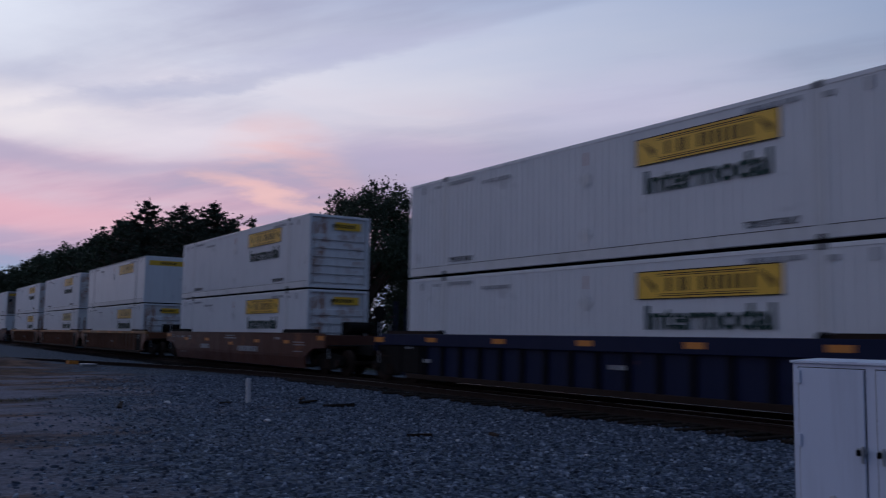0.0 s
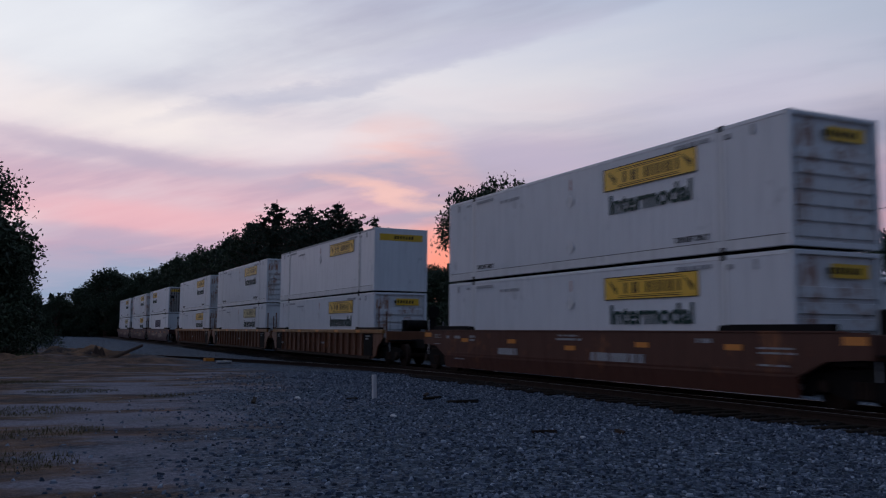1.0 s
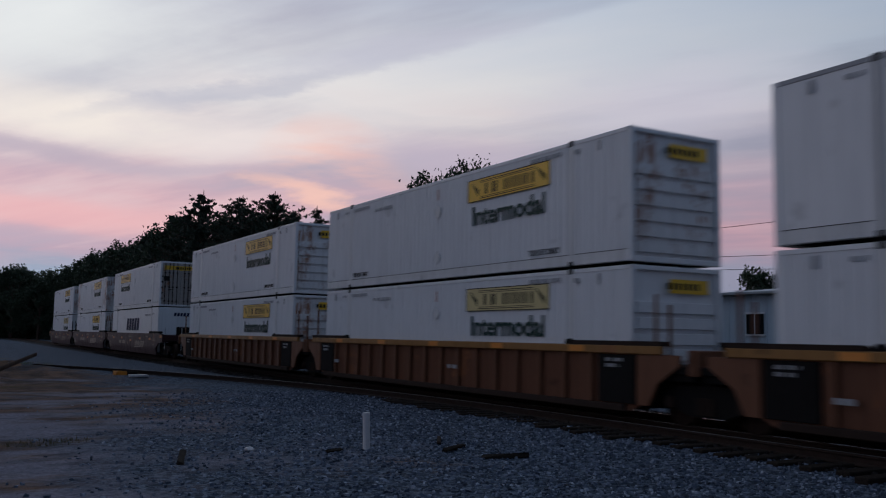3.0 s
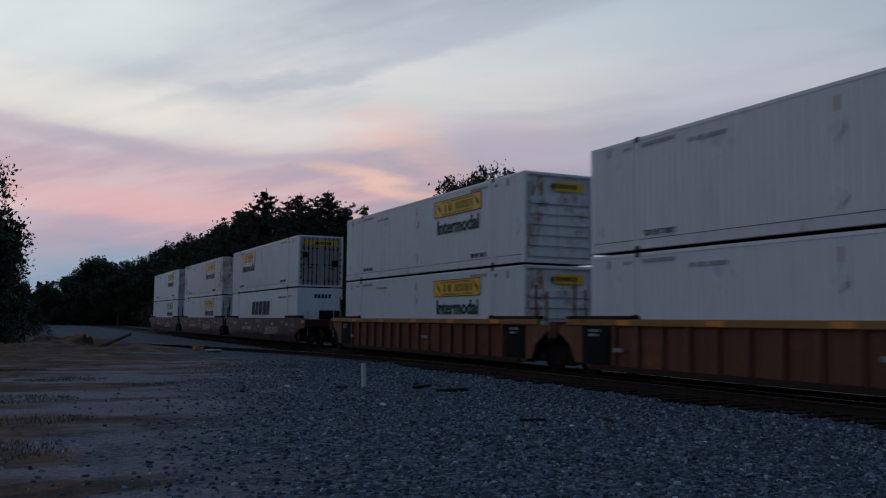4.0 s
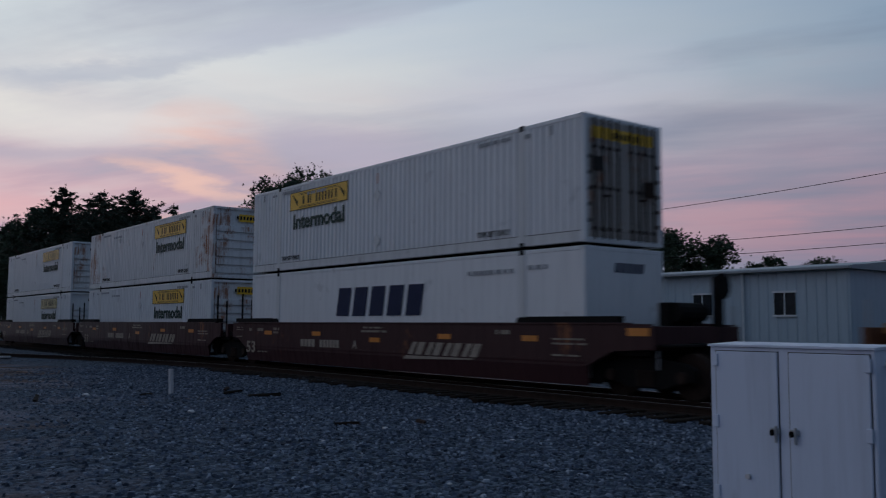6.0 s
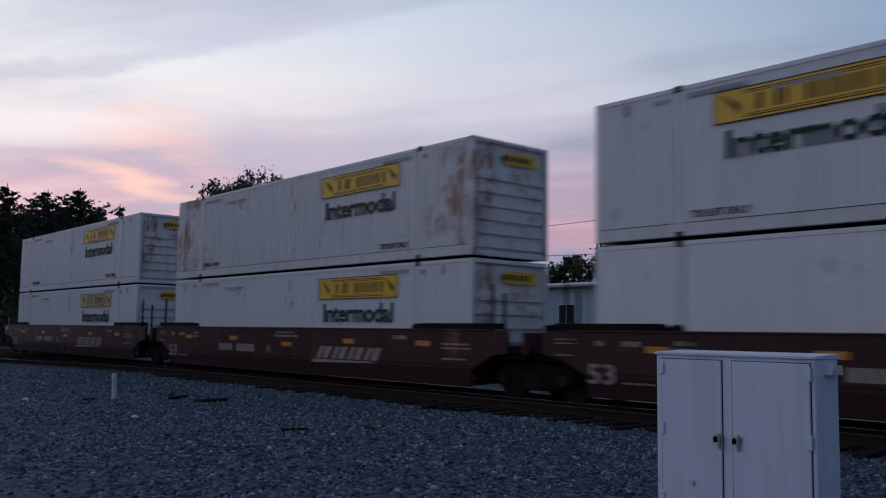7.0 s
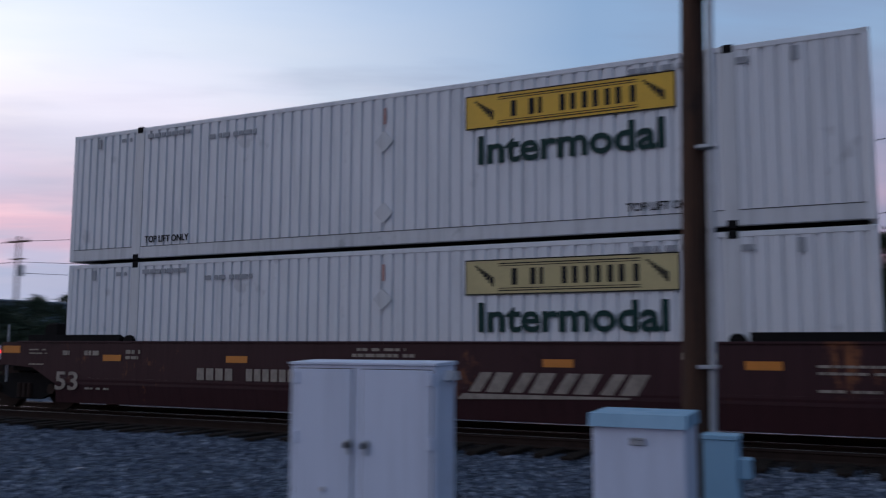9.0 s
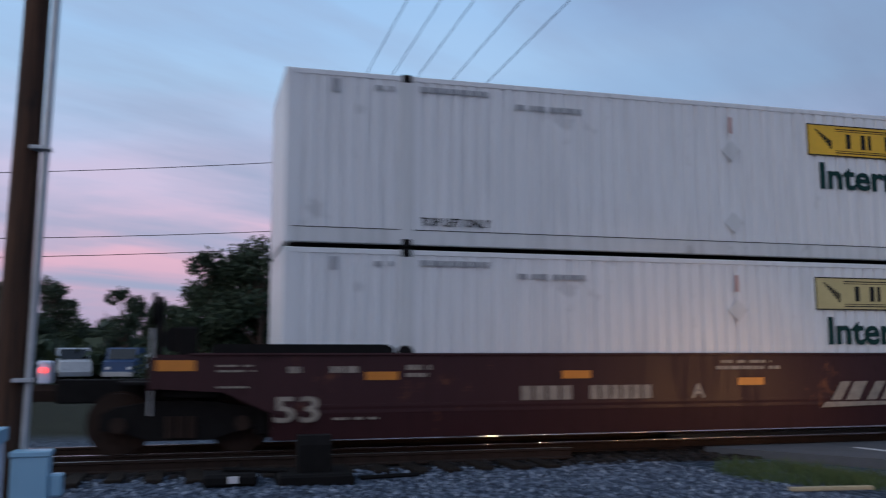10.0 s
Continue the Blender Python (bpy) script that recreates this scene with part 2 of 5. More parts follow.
def ground_build(N):
    co = obj_co(N)
    sp = N.add("ShaderNodeSeparateXYZ", {0: co})
    X, Y = sp.outputs["X"], sp.outputs["Y"]
    big = N.noise(co, 0.16, 4)
    mid = N.noise(co, 1.3, 6, 0.65)
    fine = N.noise(co, 14.0, 5, 0.7)
    cell = N.add("ShaderNodeTexVoronoi", {"Vector": co, "Scale": 17.0})
    stone = N.ramp(N.add("ShaderNodeSeparateColor", {0: cell.outputs["Color"]}).outputs[0], [(0, (0.018, 0.028, 0.042)), (0.6, (0.068, 0.093, 0.132)), (1, (0.175, 0.210, 0.262))])
    # worn earth: pale dust, rusty soil, dark damp hollows
    drawn = N.add("ShaderNodeMapping", {"Vector": co, "Rotation": (0, 0, radians(-25)), "Scale": (0.5, 1.0, 1.0)}).outputs[0]
    worn = N.noise(drawn, 0.36, 7, 0.62)
    dust = N.mix(N.mapr(fine, 0.35, 0.65), (0.125, 0.12, 0.15), (0.27, 0.26, 0.315))
    soil = N.mix(N.mapr(mid, 0.38, 0.62), (0.055, 0.038, 0.032), (0.18, 0.108, 0.075))
    rusty = N.math("ADD", worn, N.math("ADD", N.mapr(Y, 26.0, 40.0, 0.0, 0.14), N.mapr(X, 1.5, -1.5, 0.0, 0.10)))
    dirt = N.mix(N.mapr(rusty, 0.50, 0.60), dust, soil)
    damp = N.mapr(N.noise(drawn, 0.9, 6, 0.65), 0.54, 0.64)
    dirt = N.mix(N.math("MULTIPLY", damp, 0.75), dirt, (0.034, 0.034, 0.042))
    dirt = N.mix(N.mapr(N.noise(co, 34.0, 3, 0.6), 0.62, 0.70), dirt, (0.19, 0.19, 0.22))
    # bare earth spreads over the lot, up to the old spur
    edge = N.math("MINIMUM", N.math("MULTIPLY", Y, 0.27), N.math("SUBTRACT", 17.5, N.math("MULTIPLY", Y, 0.2)))
    side = N.math("ADD", N.math("MULTIPLY", N.math("SUBTRACT", edge, X), 0.11), N.math("MULTIPLY", N.math("SUBTRACT", big, 0.5), 1.8))
    isdirt = N.mapr(N.math("ADD", side, N.math("MULTIPLY", N.math("SUBTRACT", mid, 0.5), 0.9)), -0.15, 0.28)
    c = N.mix(isdirt, stone, dirt)
    weed = N.math("MULTIPLY", N.mapr(N.noise(co, 0.5, 5, 0.65), 0.55, 0.63), N.mapr(side, 0.15, 0.6))
    c = N.mix(N.math("MULTIPLY", weed, 0.5), c, N.mix(fine, (0.05, 0.045, 0.015), (0.16, 0.105, 0.04)))
    pale = N.mapr(N.noise(co, 0.33, 4, 0.6), 0.54, 0.70)
    c = N.mix(N.math("MULTIPLY", pale, 0.35), c, (0.11, 0.125, 0.155))
    # shade beside and under the train, darkened into the ground colour
    bed_shade = N.math("MULTIPLY", N.mapr(X, 12.9, 13.6), N.mapr(X, 19.0, 18.0))
    c = N.mix(N.math("MULTIPLY", bed_shade, 0.8), c, (0.022, 0.018, 0.017))
    c = N.mix(N.mapr(X, 19.5, 22.0), c, N.mix(mid, (0.018, 0.022, 0.013), (0.045, 0.045, 0.028)))
    h = N.math("ADD", N.math("ADD", N.math("MULTIPLY", cell.outputs["Distance"], -0.6), fine), N.math("MULTIPLY", mid, 3.0))
    return {"Base Color": c, "Normal": bump(N, h, 1.0, 0.06)}


def earth_build(N):
    co = obj_co(N)
    f, g = N.noise(co, 1.1, 6, 0.65), N.noise(co, 9.0, 5, 0.7)
    c = N.mix(N.mapr(f, 0.38, 0.62), (0.035, 0.026, 0.024), (0.21, 0.115, 0.065))
    c = N.mix(N.mapr(g, 0.58, 0.72), c, (0.17, 0.16, 0.17))
    return {"Base Color": c, "Normal": bump(N, N.math("ADD", f, g), 0.9, 0.05)}


def stone_build(N):
    r = N.add("ShaderNodeNewGeometry").outputs["Random Per Island"]
    c = N.ramp(r, [(0, (0.016, 0.024, 0.041)), (0.50, (0.072, 0.097, 0.146)), (0.88, (0.180, 0.215, 0.280)), (1, (0.34, 0.38, 0.45))])
    return {"Base Color": c, "Normal": bump(N, N.noise(obj_co(N), 60.0), 0.3, 0.01)}


def leaf_build(dark, light):
    def build(N):
        r = N.add("ShaderNodeNewGeometry").outputs["Random Per Island"]
        return {"Base Color": N.ramp(r, [(0, dark), (1, light)])}

    return build


def bark_build(N):
    co = obj_co(N)
    g = N.add("ShaderNodeMapping", {"Vector": co, "Scale": (9, 9, 0.7)}).outputs[0]
    f = N.noise(g, 3.0, 6, 0.65)
    return {"Base Color": N.ramp(f, [(0.3, (0.035, 0.022, 0.016)), (0.7, (0.12, 0.072, 0.05))]), "Normal": bump(N, f, 0.6, 0.02)}


def tie_build(N):
    co = obj_co(N)
    f = N.noise(N.add("ShaderNodeMapping", {"Vector": co, "Scale": (0.8, 9, 9)}).outputs[0], 3.0, 6, 0.65)
    return {"Base Color": N.ramp(f, [(0.3, (0.010, 0.008, 0.007)), (0.7, (0.035, 0.027, 0.022))]), "Normal": bump(N, f, 0.6, 0.02)}


def pole_build(N):
    co = obj_co(N)
    g = N.add("ShaderNodeMapping", {"Vector": co, "Scale": (14, 14, 0.5)}).outputs[0]
    f = N.noise(g, 3.0, 6, 0.65)
    c = N.ramp(f, [(0.32, (0.016, 0.008, 0.005)), (0.68, (0.088, 0.038, 0.018))])
    knots = N.mapr(N.noise(co, 2.2, 3), 0.60, 0.68)
    return {"Base Color": N.mix(N.math("MULTIPLY", knots, 0.7), c, (0.012, 0.008, 0.007)), "Normal": bump(N, f, 0.7, 0.02)}


MAT = dict(
    ground=material("gravel_and_earth", ground_build, 0.97, gloss=0.15),
    earth=material("bare_reddish_earth", earth_build, 0.95, gloss=0.15),
    stone=material("crushed_stone", stone_build, 0.9),
    # ballast colour made near-black to hold the shade along the track
    shaded_stone=material("shaded_crushed_stone", leaf_build((0.008, 0.007, 0.007), (0.040, 0.034, 0.032)), 0.9, gloss=0.15),
    white=material("white_paint", painted((0.70, 0.71, 0.73), 0.72), 0.5),
    white_rusty=material("white_paint_rusting", painted((0.68, 0.68, 0.69), 0.62, 0.6, 0.13), 0.5),
    rail_white=material("grubby_white_paint", painted((0.60, 0.61, 0.62), 0.64, 0.6), 0.55),
    yellow=material("yellow_vinyl", plain((0.72, 0.42, 0.02), 0.10), 0.4),
    yellow_pale=material("faded_yellow_vinyl", plain((0.52, 0.43, 0.20), 0.12), 0.5),
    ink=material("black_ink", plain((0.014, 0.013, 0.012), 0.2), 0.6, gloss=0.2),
    green=material("dark_green_vinyl", plain((0.004, 0.034, 0.029), 0.15), 0.5, gloss=0.2),
    navy=material("navy_vinyl", plain((0.012, 0.020, 0.058), 0.15), 0.6, gloss=0.15),
    cream=material("cream_stencil", plain((0.28, 0.235, 0.19), 0.35, 8), 0.6),
    grey_ink=material("grey_stencil", plain((0.30, 0.31, 0.33), 0.2, 8), 0.6),
    maroon=material("maroon_car_paint", painted((0.044, 0.017, 0.019), 0.62, 0.5), 0.6, gloss=0.18),
    brown=material("brown_car_paint", painted((0.082, 0.032, 0.022), 0.58, 0.5), 0.6, gloss=0.2),
    tan=material("orange_brown_car_paint", painted((0.155, 0.064, 0.034), 0.58, 0.7), 0.6, gloss=0.2),
    ochre=material("ochre_chord_paint", painted((0.26, 0.125, 0.035), 0.60, 0.6), 0.6, gloss=0.25),
    blue=material("dark_blue_car_paint", painted((0.010, 0.016, 0.048), 0.68, 0.5), 0.55, gloss=0.1),
    # panels between the ribs, a little darker than the rib paint
    recess=material("darker_recessed_paint", painted((0.135, 0.058, 0.034), 0.56, 0.7), 0.8, gloss=0.12),
    red_faded=material("faded_red_paint", plain((0.46, 0.27, 0.24), 0.2, 9), 0.7),
    orange=material("orange_reflector", plain((0.58, 0.20, 0.02), 0.10), 0.4),
    black=material("grimy_black_steel", plain((0.010, 0.009, 0.009), 0.3, 5), 0.9, gloss=0.12),
    steel=material("worn_steel", plain((0.45, 0.43, 0.42), 0.15, 6), 0.16, 0.9),
    dull_steel=material("dull_rail_steel", plain((0.30, 0.29, 0.29), 0.2, 6), 0.5, 0.6),
    rust=material("rusty_steel", plain((0.030, 0.019, 0.015), 0.3, 6), 0.9, gloss=0.15),
    tie=material("creosoted_wood", tie_build, 0.95, gloss=0.1),
    cabinet=material("pale_grey_cabinet_paint", painted((0.62, 0.67, 0.79), 0.74, 0.4), 0.45),
    bluebox=material("pale_blue_paint", painted((0.24, 0.42, 0.56), 0.78, 0.3), 0.45),
    galv=material("galvanised_steel", plain((0.36, 0.38, 0.40), 0.15, 6), 0.45, 0.6),
    door=material("dirty_door_paint", painted((0.36, 0.325, 0.30), 0.53, 0.8), 0.6),
    polewood=material("weathered_pole_wood", pole_build, 0.9),
    bark=material("bark", bark_build, 0.9),
    leaf=material("leaves", leaf_build((0.014, 0.028, 0.014), (0.040, 0.062, 0.026)), 0.7),
    needle=material("needles", leaf_build((0.010, 0.022, 0.014), (0.028, 0.044, 0.022)), 0.75),
    weed=material("dry_weeds", leaf_build((0.05, 0.045, 0.018), (0.13, 0.105, 0.05)), 0.85),
    grass=material("grass_blades", leaf_build((0.03, 0.055, 0.015), (0.09, 0.13, 0.04)), 0.8),
    siding=material("pale_blue_siding", painted((0.42, 0.50, 0.58), 0.78, 0.3), 0.6),
    siding2=material("grey_blue_siding", painted((0.20, 0.26, 0.31), 0.78, 0.3), 0.6),
    roof=material("grey_metal_roof", plain((0.28, 0.30, 0.33), 0.1), 0.5),
    darkglass=material("dark_window_glass", plain((0.012, 0.014, 0.018), 0.1), 0.08),
    asphalt=material("worn_asphalt", plain((0.085, 0.088, 0.098), 0.2, 2.0, 0.5), 0.9),
    roadpaint=material("white_road_paint", plain((0.55, 0.55, 0.56), 0.2, 9), 0.8),
    plank=material("pale_sawn_wood", plain((0.42, 0.33, 0.20), 0.2, 8), 0.8),
    red_lamp=material("red_marker_lens", plain((0.5, 0.02, 0.02)), 0.3, 0, ((1.0, 0.05, 0.05), 1.6)),
    sodium=material("sodium_lamp_lens", plain((0.8, 0.5, 0.2)), 0.3, 0, ((1.0, 0.55, 0.12), 9.0)),
    headlamp=material("headlamp_lens", plain((0.8, 0.7, 0.5)), 0.3, 0, ((1.0, 0.72, 0.35), 70.0)),
    truck_blue=material("blue_truck_paint", plain((0.035, 0.075, 0.17), 0.1), 0.3),
    truck_white=material("white_truck_paint", plain((0.65, 0.67, 0.70), 0.1), 0.35),
    pipe=material("white_plastic", plain((0.55, 0.53, 0.54), 0.1), 0.5),
)


# ---------------------------------------------------------------- mesh helpers
def link_mesh(name, bm, mat, parent=None, label="", smooth=False):
    me = bpy.data.meshes.new(name)
    bm.normal_update()
    bm.to_mesh(me)
    bm.free()
    if smooth:
        me.polygons.foreach_set("use_smooth", [True] * len(me.polygons))
    me.materials.append(MAT[mat])
    ob = new(name, me)
    if parent:
        ob.parent = parent
    if label:
        tagged(ob, label)
    return ob


def part(name, bm, mat, parent, label="", smooth=False):
    return link_mesh(name, bm, mat, parent, label, smooth)


def thing(name, m, label, category, group="", kind=""):
    e = new(name)
    e.empty_display_size = 0.2
    e.matrix_basis = m
    return tagged(e, label, category, group, kind)


def box(x0, x1, y0, y1, z0, z1, bevel=0.0, bm=None):
    bm = bm or bmesh.new()
    vs = bmesh.ops.create_cube(bm, size=1.0)["verts"]
    for q in vs:
        q.co = Vector(((x0 + x1) / 2 + q.co.x * (x1 - x0), (y0 + y1) / 2 + q.co.y * (y1 - y0), (z0 + z1) / 2 + q.co.z * (z1 - z0)))
    if bevel:
        es = list({e for q in vs for e in q.link_edges})
        bmesh.ops.bevel(bm, geom=es, offset=bevel, segments=1, affect="EDGES", profile=0.5)
    return bm


def prism(outline, axis, a, b, bm=None):
    """A flat outline pushed along one axis from a to b. Outline in the two other axes, in order xyz."""
    bm = bm or bmesh.new()

    def put(p, k):
        return {"x": (k, p[0], p[1]), "y": (p[0], k, p[1]), "z": (p[0], p[1], k)}[axis]

    lo = [bm.verts.new(put(p, a)) for p in outline]
    hi = [bm.verts.new(put(p, b)) for p in outline]
    n = len(outline)
    for i in range(n):
        bm.faces.new((lo[i], lo[(i + 1) % n], hi[(i + 1) % n], hi[i]))
    bm.faces.new(lo[::-1])
    bm.faces.new(hi)
    bmesh.ops.recalc_face_normals(bm, faces=bm.faces)
    return bm


def rod(p, q, r, r2=None, seg=8, bm=None):
    bm = bm or bmesh.new()
    p, q = Vector(p), Vector(q)
    d = q - p
    m = Matrix.Translation((p + q) / 2) @ d.to_track_quat("Z", "Y").to_matrix().to_4x4()
    bmesh.ops.create_cone(bm, cap_ends=True, segments=seg, radius1=r, radius2=r if r2 is None else r2, depth=d.length, matrix=m)
    return bm


WORDS = {}


def heavy(text, left, right, base, top, w=0.015):
    """The same words, fattened by a few shifted copies."""
    bm = lettering(text, left, right, base, top)
    for k, (dy, dz) in enumerate(((w, 0), (-w, 0), (0, w * 0.7), (0, -w * 0.7))):
        t = shift(lettering(text, left, right, base, top), -0.0012 * (k + 1), dy, dz)
        me = bpy.data.meshes.new("t")
        t.to_mesh(me)
        t.free()
        bm.from_mesh(me)
        bpy.data.meshes.remove(me)
    return bm


def lettering(text, left, right, base, top, bold=0.016):
    """Text as a thin mesh on a wall that faces -x: it reads towards -y. Extents in y (left > right) and z."""
    if text not in WORDS:
        cu = bpy.data.curves.new("text", "FONT")
        cu.body, cu.size, cu.offset, cu.extrude = text, 1.0, bold, 0.004
        cu.resolution_u = 3
        ob = new("text", cu)
        WORDS[text] = bpy.data.meshes.new_from_object(ob.evaluated_get(bpy.context.evaluated_depsgraph_get()))
        bpy.data.objects.remove(ob)
    bm = bmesh.new()
    bm.from_mesh(WORDS[text])
    xs, ys = [q.co.x for q in bm.verts], [q.co.y for q in bm.verts]
    for q in bm.verts:
        fx, fy = (q.co.x - min(xs)) / (max(xs) - min(xs)), (q.co.y - min(ys)) / (max(ys) - min(ys))
        q.co = Vector((-q.co.z, left + (right - left) * fx, base + (top - base) * fy))
    return bm


def shift(bm, x=0.0, y=0.0, z=0.0):
    for q in bm.verts:
        q.co += Vector((x, y, z))
    return bm


# ---------------------------------------------------------------- ground, track, crossing
RAIL_NEAR, RAIL_FAR, TRACK = 14.555, 15.99, 15.275


def ground_height(x, y):
    """Rail tops lie at 0: ballast shoulder by the track, a flat lot beside it."""
    h = -0.24 + 0.05 * noise.noise(Vector((x * 0.09, y * 0.09, 0))) + 0.035 * noise.noise(Vector((x * 0.5, y * 0.5, 3)))
    h += 0.06 * noise.noise(Vector((x * 0.23, y * 0.23, 7))) + 0.45 * math.exp(-((x - 2.5) / 6) ** 2 - ((y - 47) / 6) ** 2) * (0.6 + noise.noise(Vector((x * 0.4, y * 0.4, 1))))
    near = max(0.0, 1 - abs(x - TRACK) / 3.4)
    return h * (1 - near) - 0.21 * near if near < 1 else -0.21


def ground():
    xs = np.concatenate([[-2500, -900, -300, -120, -60, -35], np.arange(-22, 24.1, 0.5), [28, 36, 50, 80, 140, 300, 900, 2500]])
    ys = np.concatenate([[-2500, -900, -300, -120, -60, -35], np.arange(-22, 60.1, 0.6), np.arange(63, 130, 4), [150, 200, 300, 600, 1200, 2600]])
    verts = [(x, y, ground_height(x, y) if abs(x) < 60 and abs(y) < 200 else -0.25) for y in ys for x in xs]
    n = len(xs)
    faces = [(j * n + i, j * n + i + 1, (j + 1) * n + i + 1, (j + 1) * n + i) for j in range(len(ys) - 1) for i in range(n - 1)]
    me = bpy.data.meshes.new("ground")
    me.from_pydata(verts, [], faces)
    me.polygons.foreach_set("use_smooth", [True] * len(me.polygons))
    me.materials.append(MAT["ground"])
    tagged(new("ground", me), "dark blue-grey gravel lot with reddish bare earth", "ground", kind="structure")


def scatter_stones(name, label, n, region, size, seed, mat="stone"):
    """Loose crushed stone: squashed, skewed little blocks lying on the ground."""
    rng = np.random.default_rng(seed)
    x, y, zlift = region(rng, n)
    n = len(x)
    cube = np.array([(-1, -1, -1), (1, -1, -1), (1, 1, -1), (-1, 1, -1), (-1, -1, 1), (1, -1, 1), (1, 1, 1), (-1, 1, 1)], float) * 0.5
    v = cube[None] + rng.uniform(-0.28, 0.28, (n, 8, 3))
    v[:, 4:, :2] *= rng.uniform(0.4, 0.9, (n, 1, 1))
    s = rng.uniform(size[0], size[1], (n, 1, 1)) * rng.uniform(0.6, 1.3, (n, 1, 3)) * np.array([1.25, 1.0, 0.7])
    v *= s
    a = rng.uniform(0, 6.283, n)
    c, sn = np.cos(a)[:, None], np.sin(a)[:, None]
    vx, vy = v[:, :, 0] * c - v[:, :, 1] * sn, v[:, :, 0] * sn + v[:, :, 1] * c
    h = np.array([ground_height(p, q) for p, q in zip(x, y)]) + zlift
    out = np.stack([vx + x[:, None], vy + y[:, None], v[:, :, 2] + h[:, None] + s[:, :, 2] * 0.22], 2).reshape(-1, 3)
    quads = np.array([(0, 3, 2, 1), (4, 5, 6, 7), (0, 1, 5, 4), (1, 2, 6, 5), (2, 3, 7, 6), (3, 0, 4, 7)])
    f = (quads[None] + 8 * np.arange(n)[:, None, None]).reshape(-1, 4)
    me = bpy.data.meshes.new(name)
    me.from_pydata(out.tolist(), [], f.tolist())
    me.materials.append(MAT[mat])
    tagged(new(name, me), label, "gravel", kind="stuff")


def lot_region(rng, n):
    y = -9 + 45 * rng.random(n) ** 1.45
    x = rng.uniform(-3.0, 13.6, n)
    bare = (np.minimum(0.27 * y, 17.5 - 0.2 * y) - x) * 0.11 + rng.normal(0, 0.2, n)
    keep = (bare < -0.05) & (np.hypot(x, y) > 3.0) & (y > -9.3 + 0.15 * x)
    return x[keep], y[keep], 0.0


def bed_region(rng, n):
    y = -9.3 + 95 * rng.random(n) ** 1.7
    x = rng.uniform(13.2, 18.3, n)
    return x, y, 0.0


def rail_profile(cx, top=0.0):
    return [(cx - 0.07, top - 0.17), (cx + 0.07, top - 0.17), (cx + 0.07, top - 0.15), (cx + 0.012, top - 0.13), (cx + 0.012, top - 0.045), (cx + 0.036, top - 0.035),
            (cx + 0.036, top - 0.004), (cx + 0.03, top), (cx - 0.03, top), (cx - 0.036, top - 0.004), (cx - 0.036, top - 0.035), (cx - 0.012, top - 0.045), (cx - 0.012, top - 0.13), (cx - 0.07, top - 0.15)]


def track():
    t = thing("railway_track", pose(0, 0, 0), "straight railway track with polished rails on dark ties", "railway track", kind="structure")
    for cx in (RAIL_NEAR, RAIL_FAR):
        part("rail", prism(rail_profile(cx), "y", -120, 420), "rust", t, "rusty steel rail")
        part("rail_head", box(cx - 0.033, cx + 0.033, -120, 420, -0.001, 0.004), "steel", t, "polished running surface")
    rng = random.Random(4)
    base = box(-1.3, 1.3, -0.115, 0.115, -0.19, 0, 0.012)
    first = part("tie", base, "tie", t)
    for i in range(-16, 170):
        o = first if i == -16 else new("tie", first.data)
        o.parent = t
        # long timbers where the spur leaves
        wide = -10 <= i <= 58
        o.matrix_basis = pose(TRACK - 0.62 * wide + rng.uniform(-0.04, 0.04) * (4 if wide else 1), i * 0.53, -0.172 + rng.uniform(-0.008, 0.004), 0, 0, rng.uniform(-0.8, 0.8)) @ Matrix.Diagonal((1.38 if wide else 1.0, 1, 1, 1))
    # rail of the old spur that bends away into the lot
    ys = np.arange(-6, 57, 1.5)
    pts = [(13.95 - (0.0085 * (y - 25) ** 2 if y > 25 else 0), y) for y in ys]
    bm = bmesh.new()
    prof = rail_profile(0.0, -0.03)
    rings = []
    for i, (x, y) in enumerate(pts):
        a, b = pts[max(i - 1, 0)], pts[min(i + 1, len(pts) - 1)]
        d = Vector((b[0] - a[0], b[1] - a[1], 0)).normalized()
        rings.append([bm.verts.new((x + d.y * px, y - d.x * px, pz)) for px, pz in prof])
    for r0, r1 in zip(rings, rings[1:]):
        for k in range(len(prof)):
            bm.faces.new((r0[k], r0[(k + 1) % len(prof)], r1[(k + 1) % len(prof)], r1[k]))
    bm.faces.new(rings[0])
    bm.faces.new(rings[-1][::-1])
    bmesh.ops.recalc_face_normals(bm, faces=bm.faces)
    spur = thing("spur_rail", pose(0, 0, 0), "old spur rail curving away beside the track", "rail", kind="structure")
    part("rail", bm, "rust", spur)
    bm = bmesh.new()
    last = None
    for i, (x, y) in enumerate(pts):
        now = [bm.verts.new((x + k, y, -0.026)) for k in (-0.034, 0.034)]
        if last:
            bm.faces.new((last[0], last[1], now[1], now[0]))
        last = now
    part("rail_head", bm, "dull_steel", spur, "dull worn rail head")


def crossing():
    r = thing("road", pose(0, 0, 0), "worn grey asphalt road over the railway crossing", "road", kind="structure")
    part("carriageway", prism([(-60, -17.5), (-60, -11.2), (8.5, -10.6), (11.5, -10.2), (14.1, -8.6), (14.1, -17.5)], "z", -0.3, -0.10), "asphalt", r)
    part("crossing_panel", box(14.62, 15.78, -17.5, -8.8, -0.18, -0.02, 0.01), "asphalt", r)
    part("far_carriageway", box(16.3, 90, -17.5, -5.2, -0.3, -0.06, 0.02), "asphalt", r)
    part("edge_line", prism([(9.4, -11.5), (9.5, -11.4), (13.2, -10.9), (13.2, -11.05)], "z", -0.1, -0.094), "roadpaint", r)


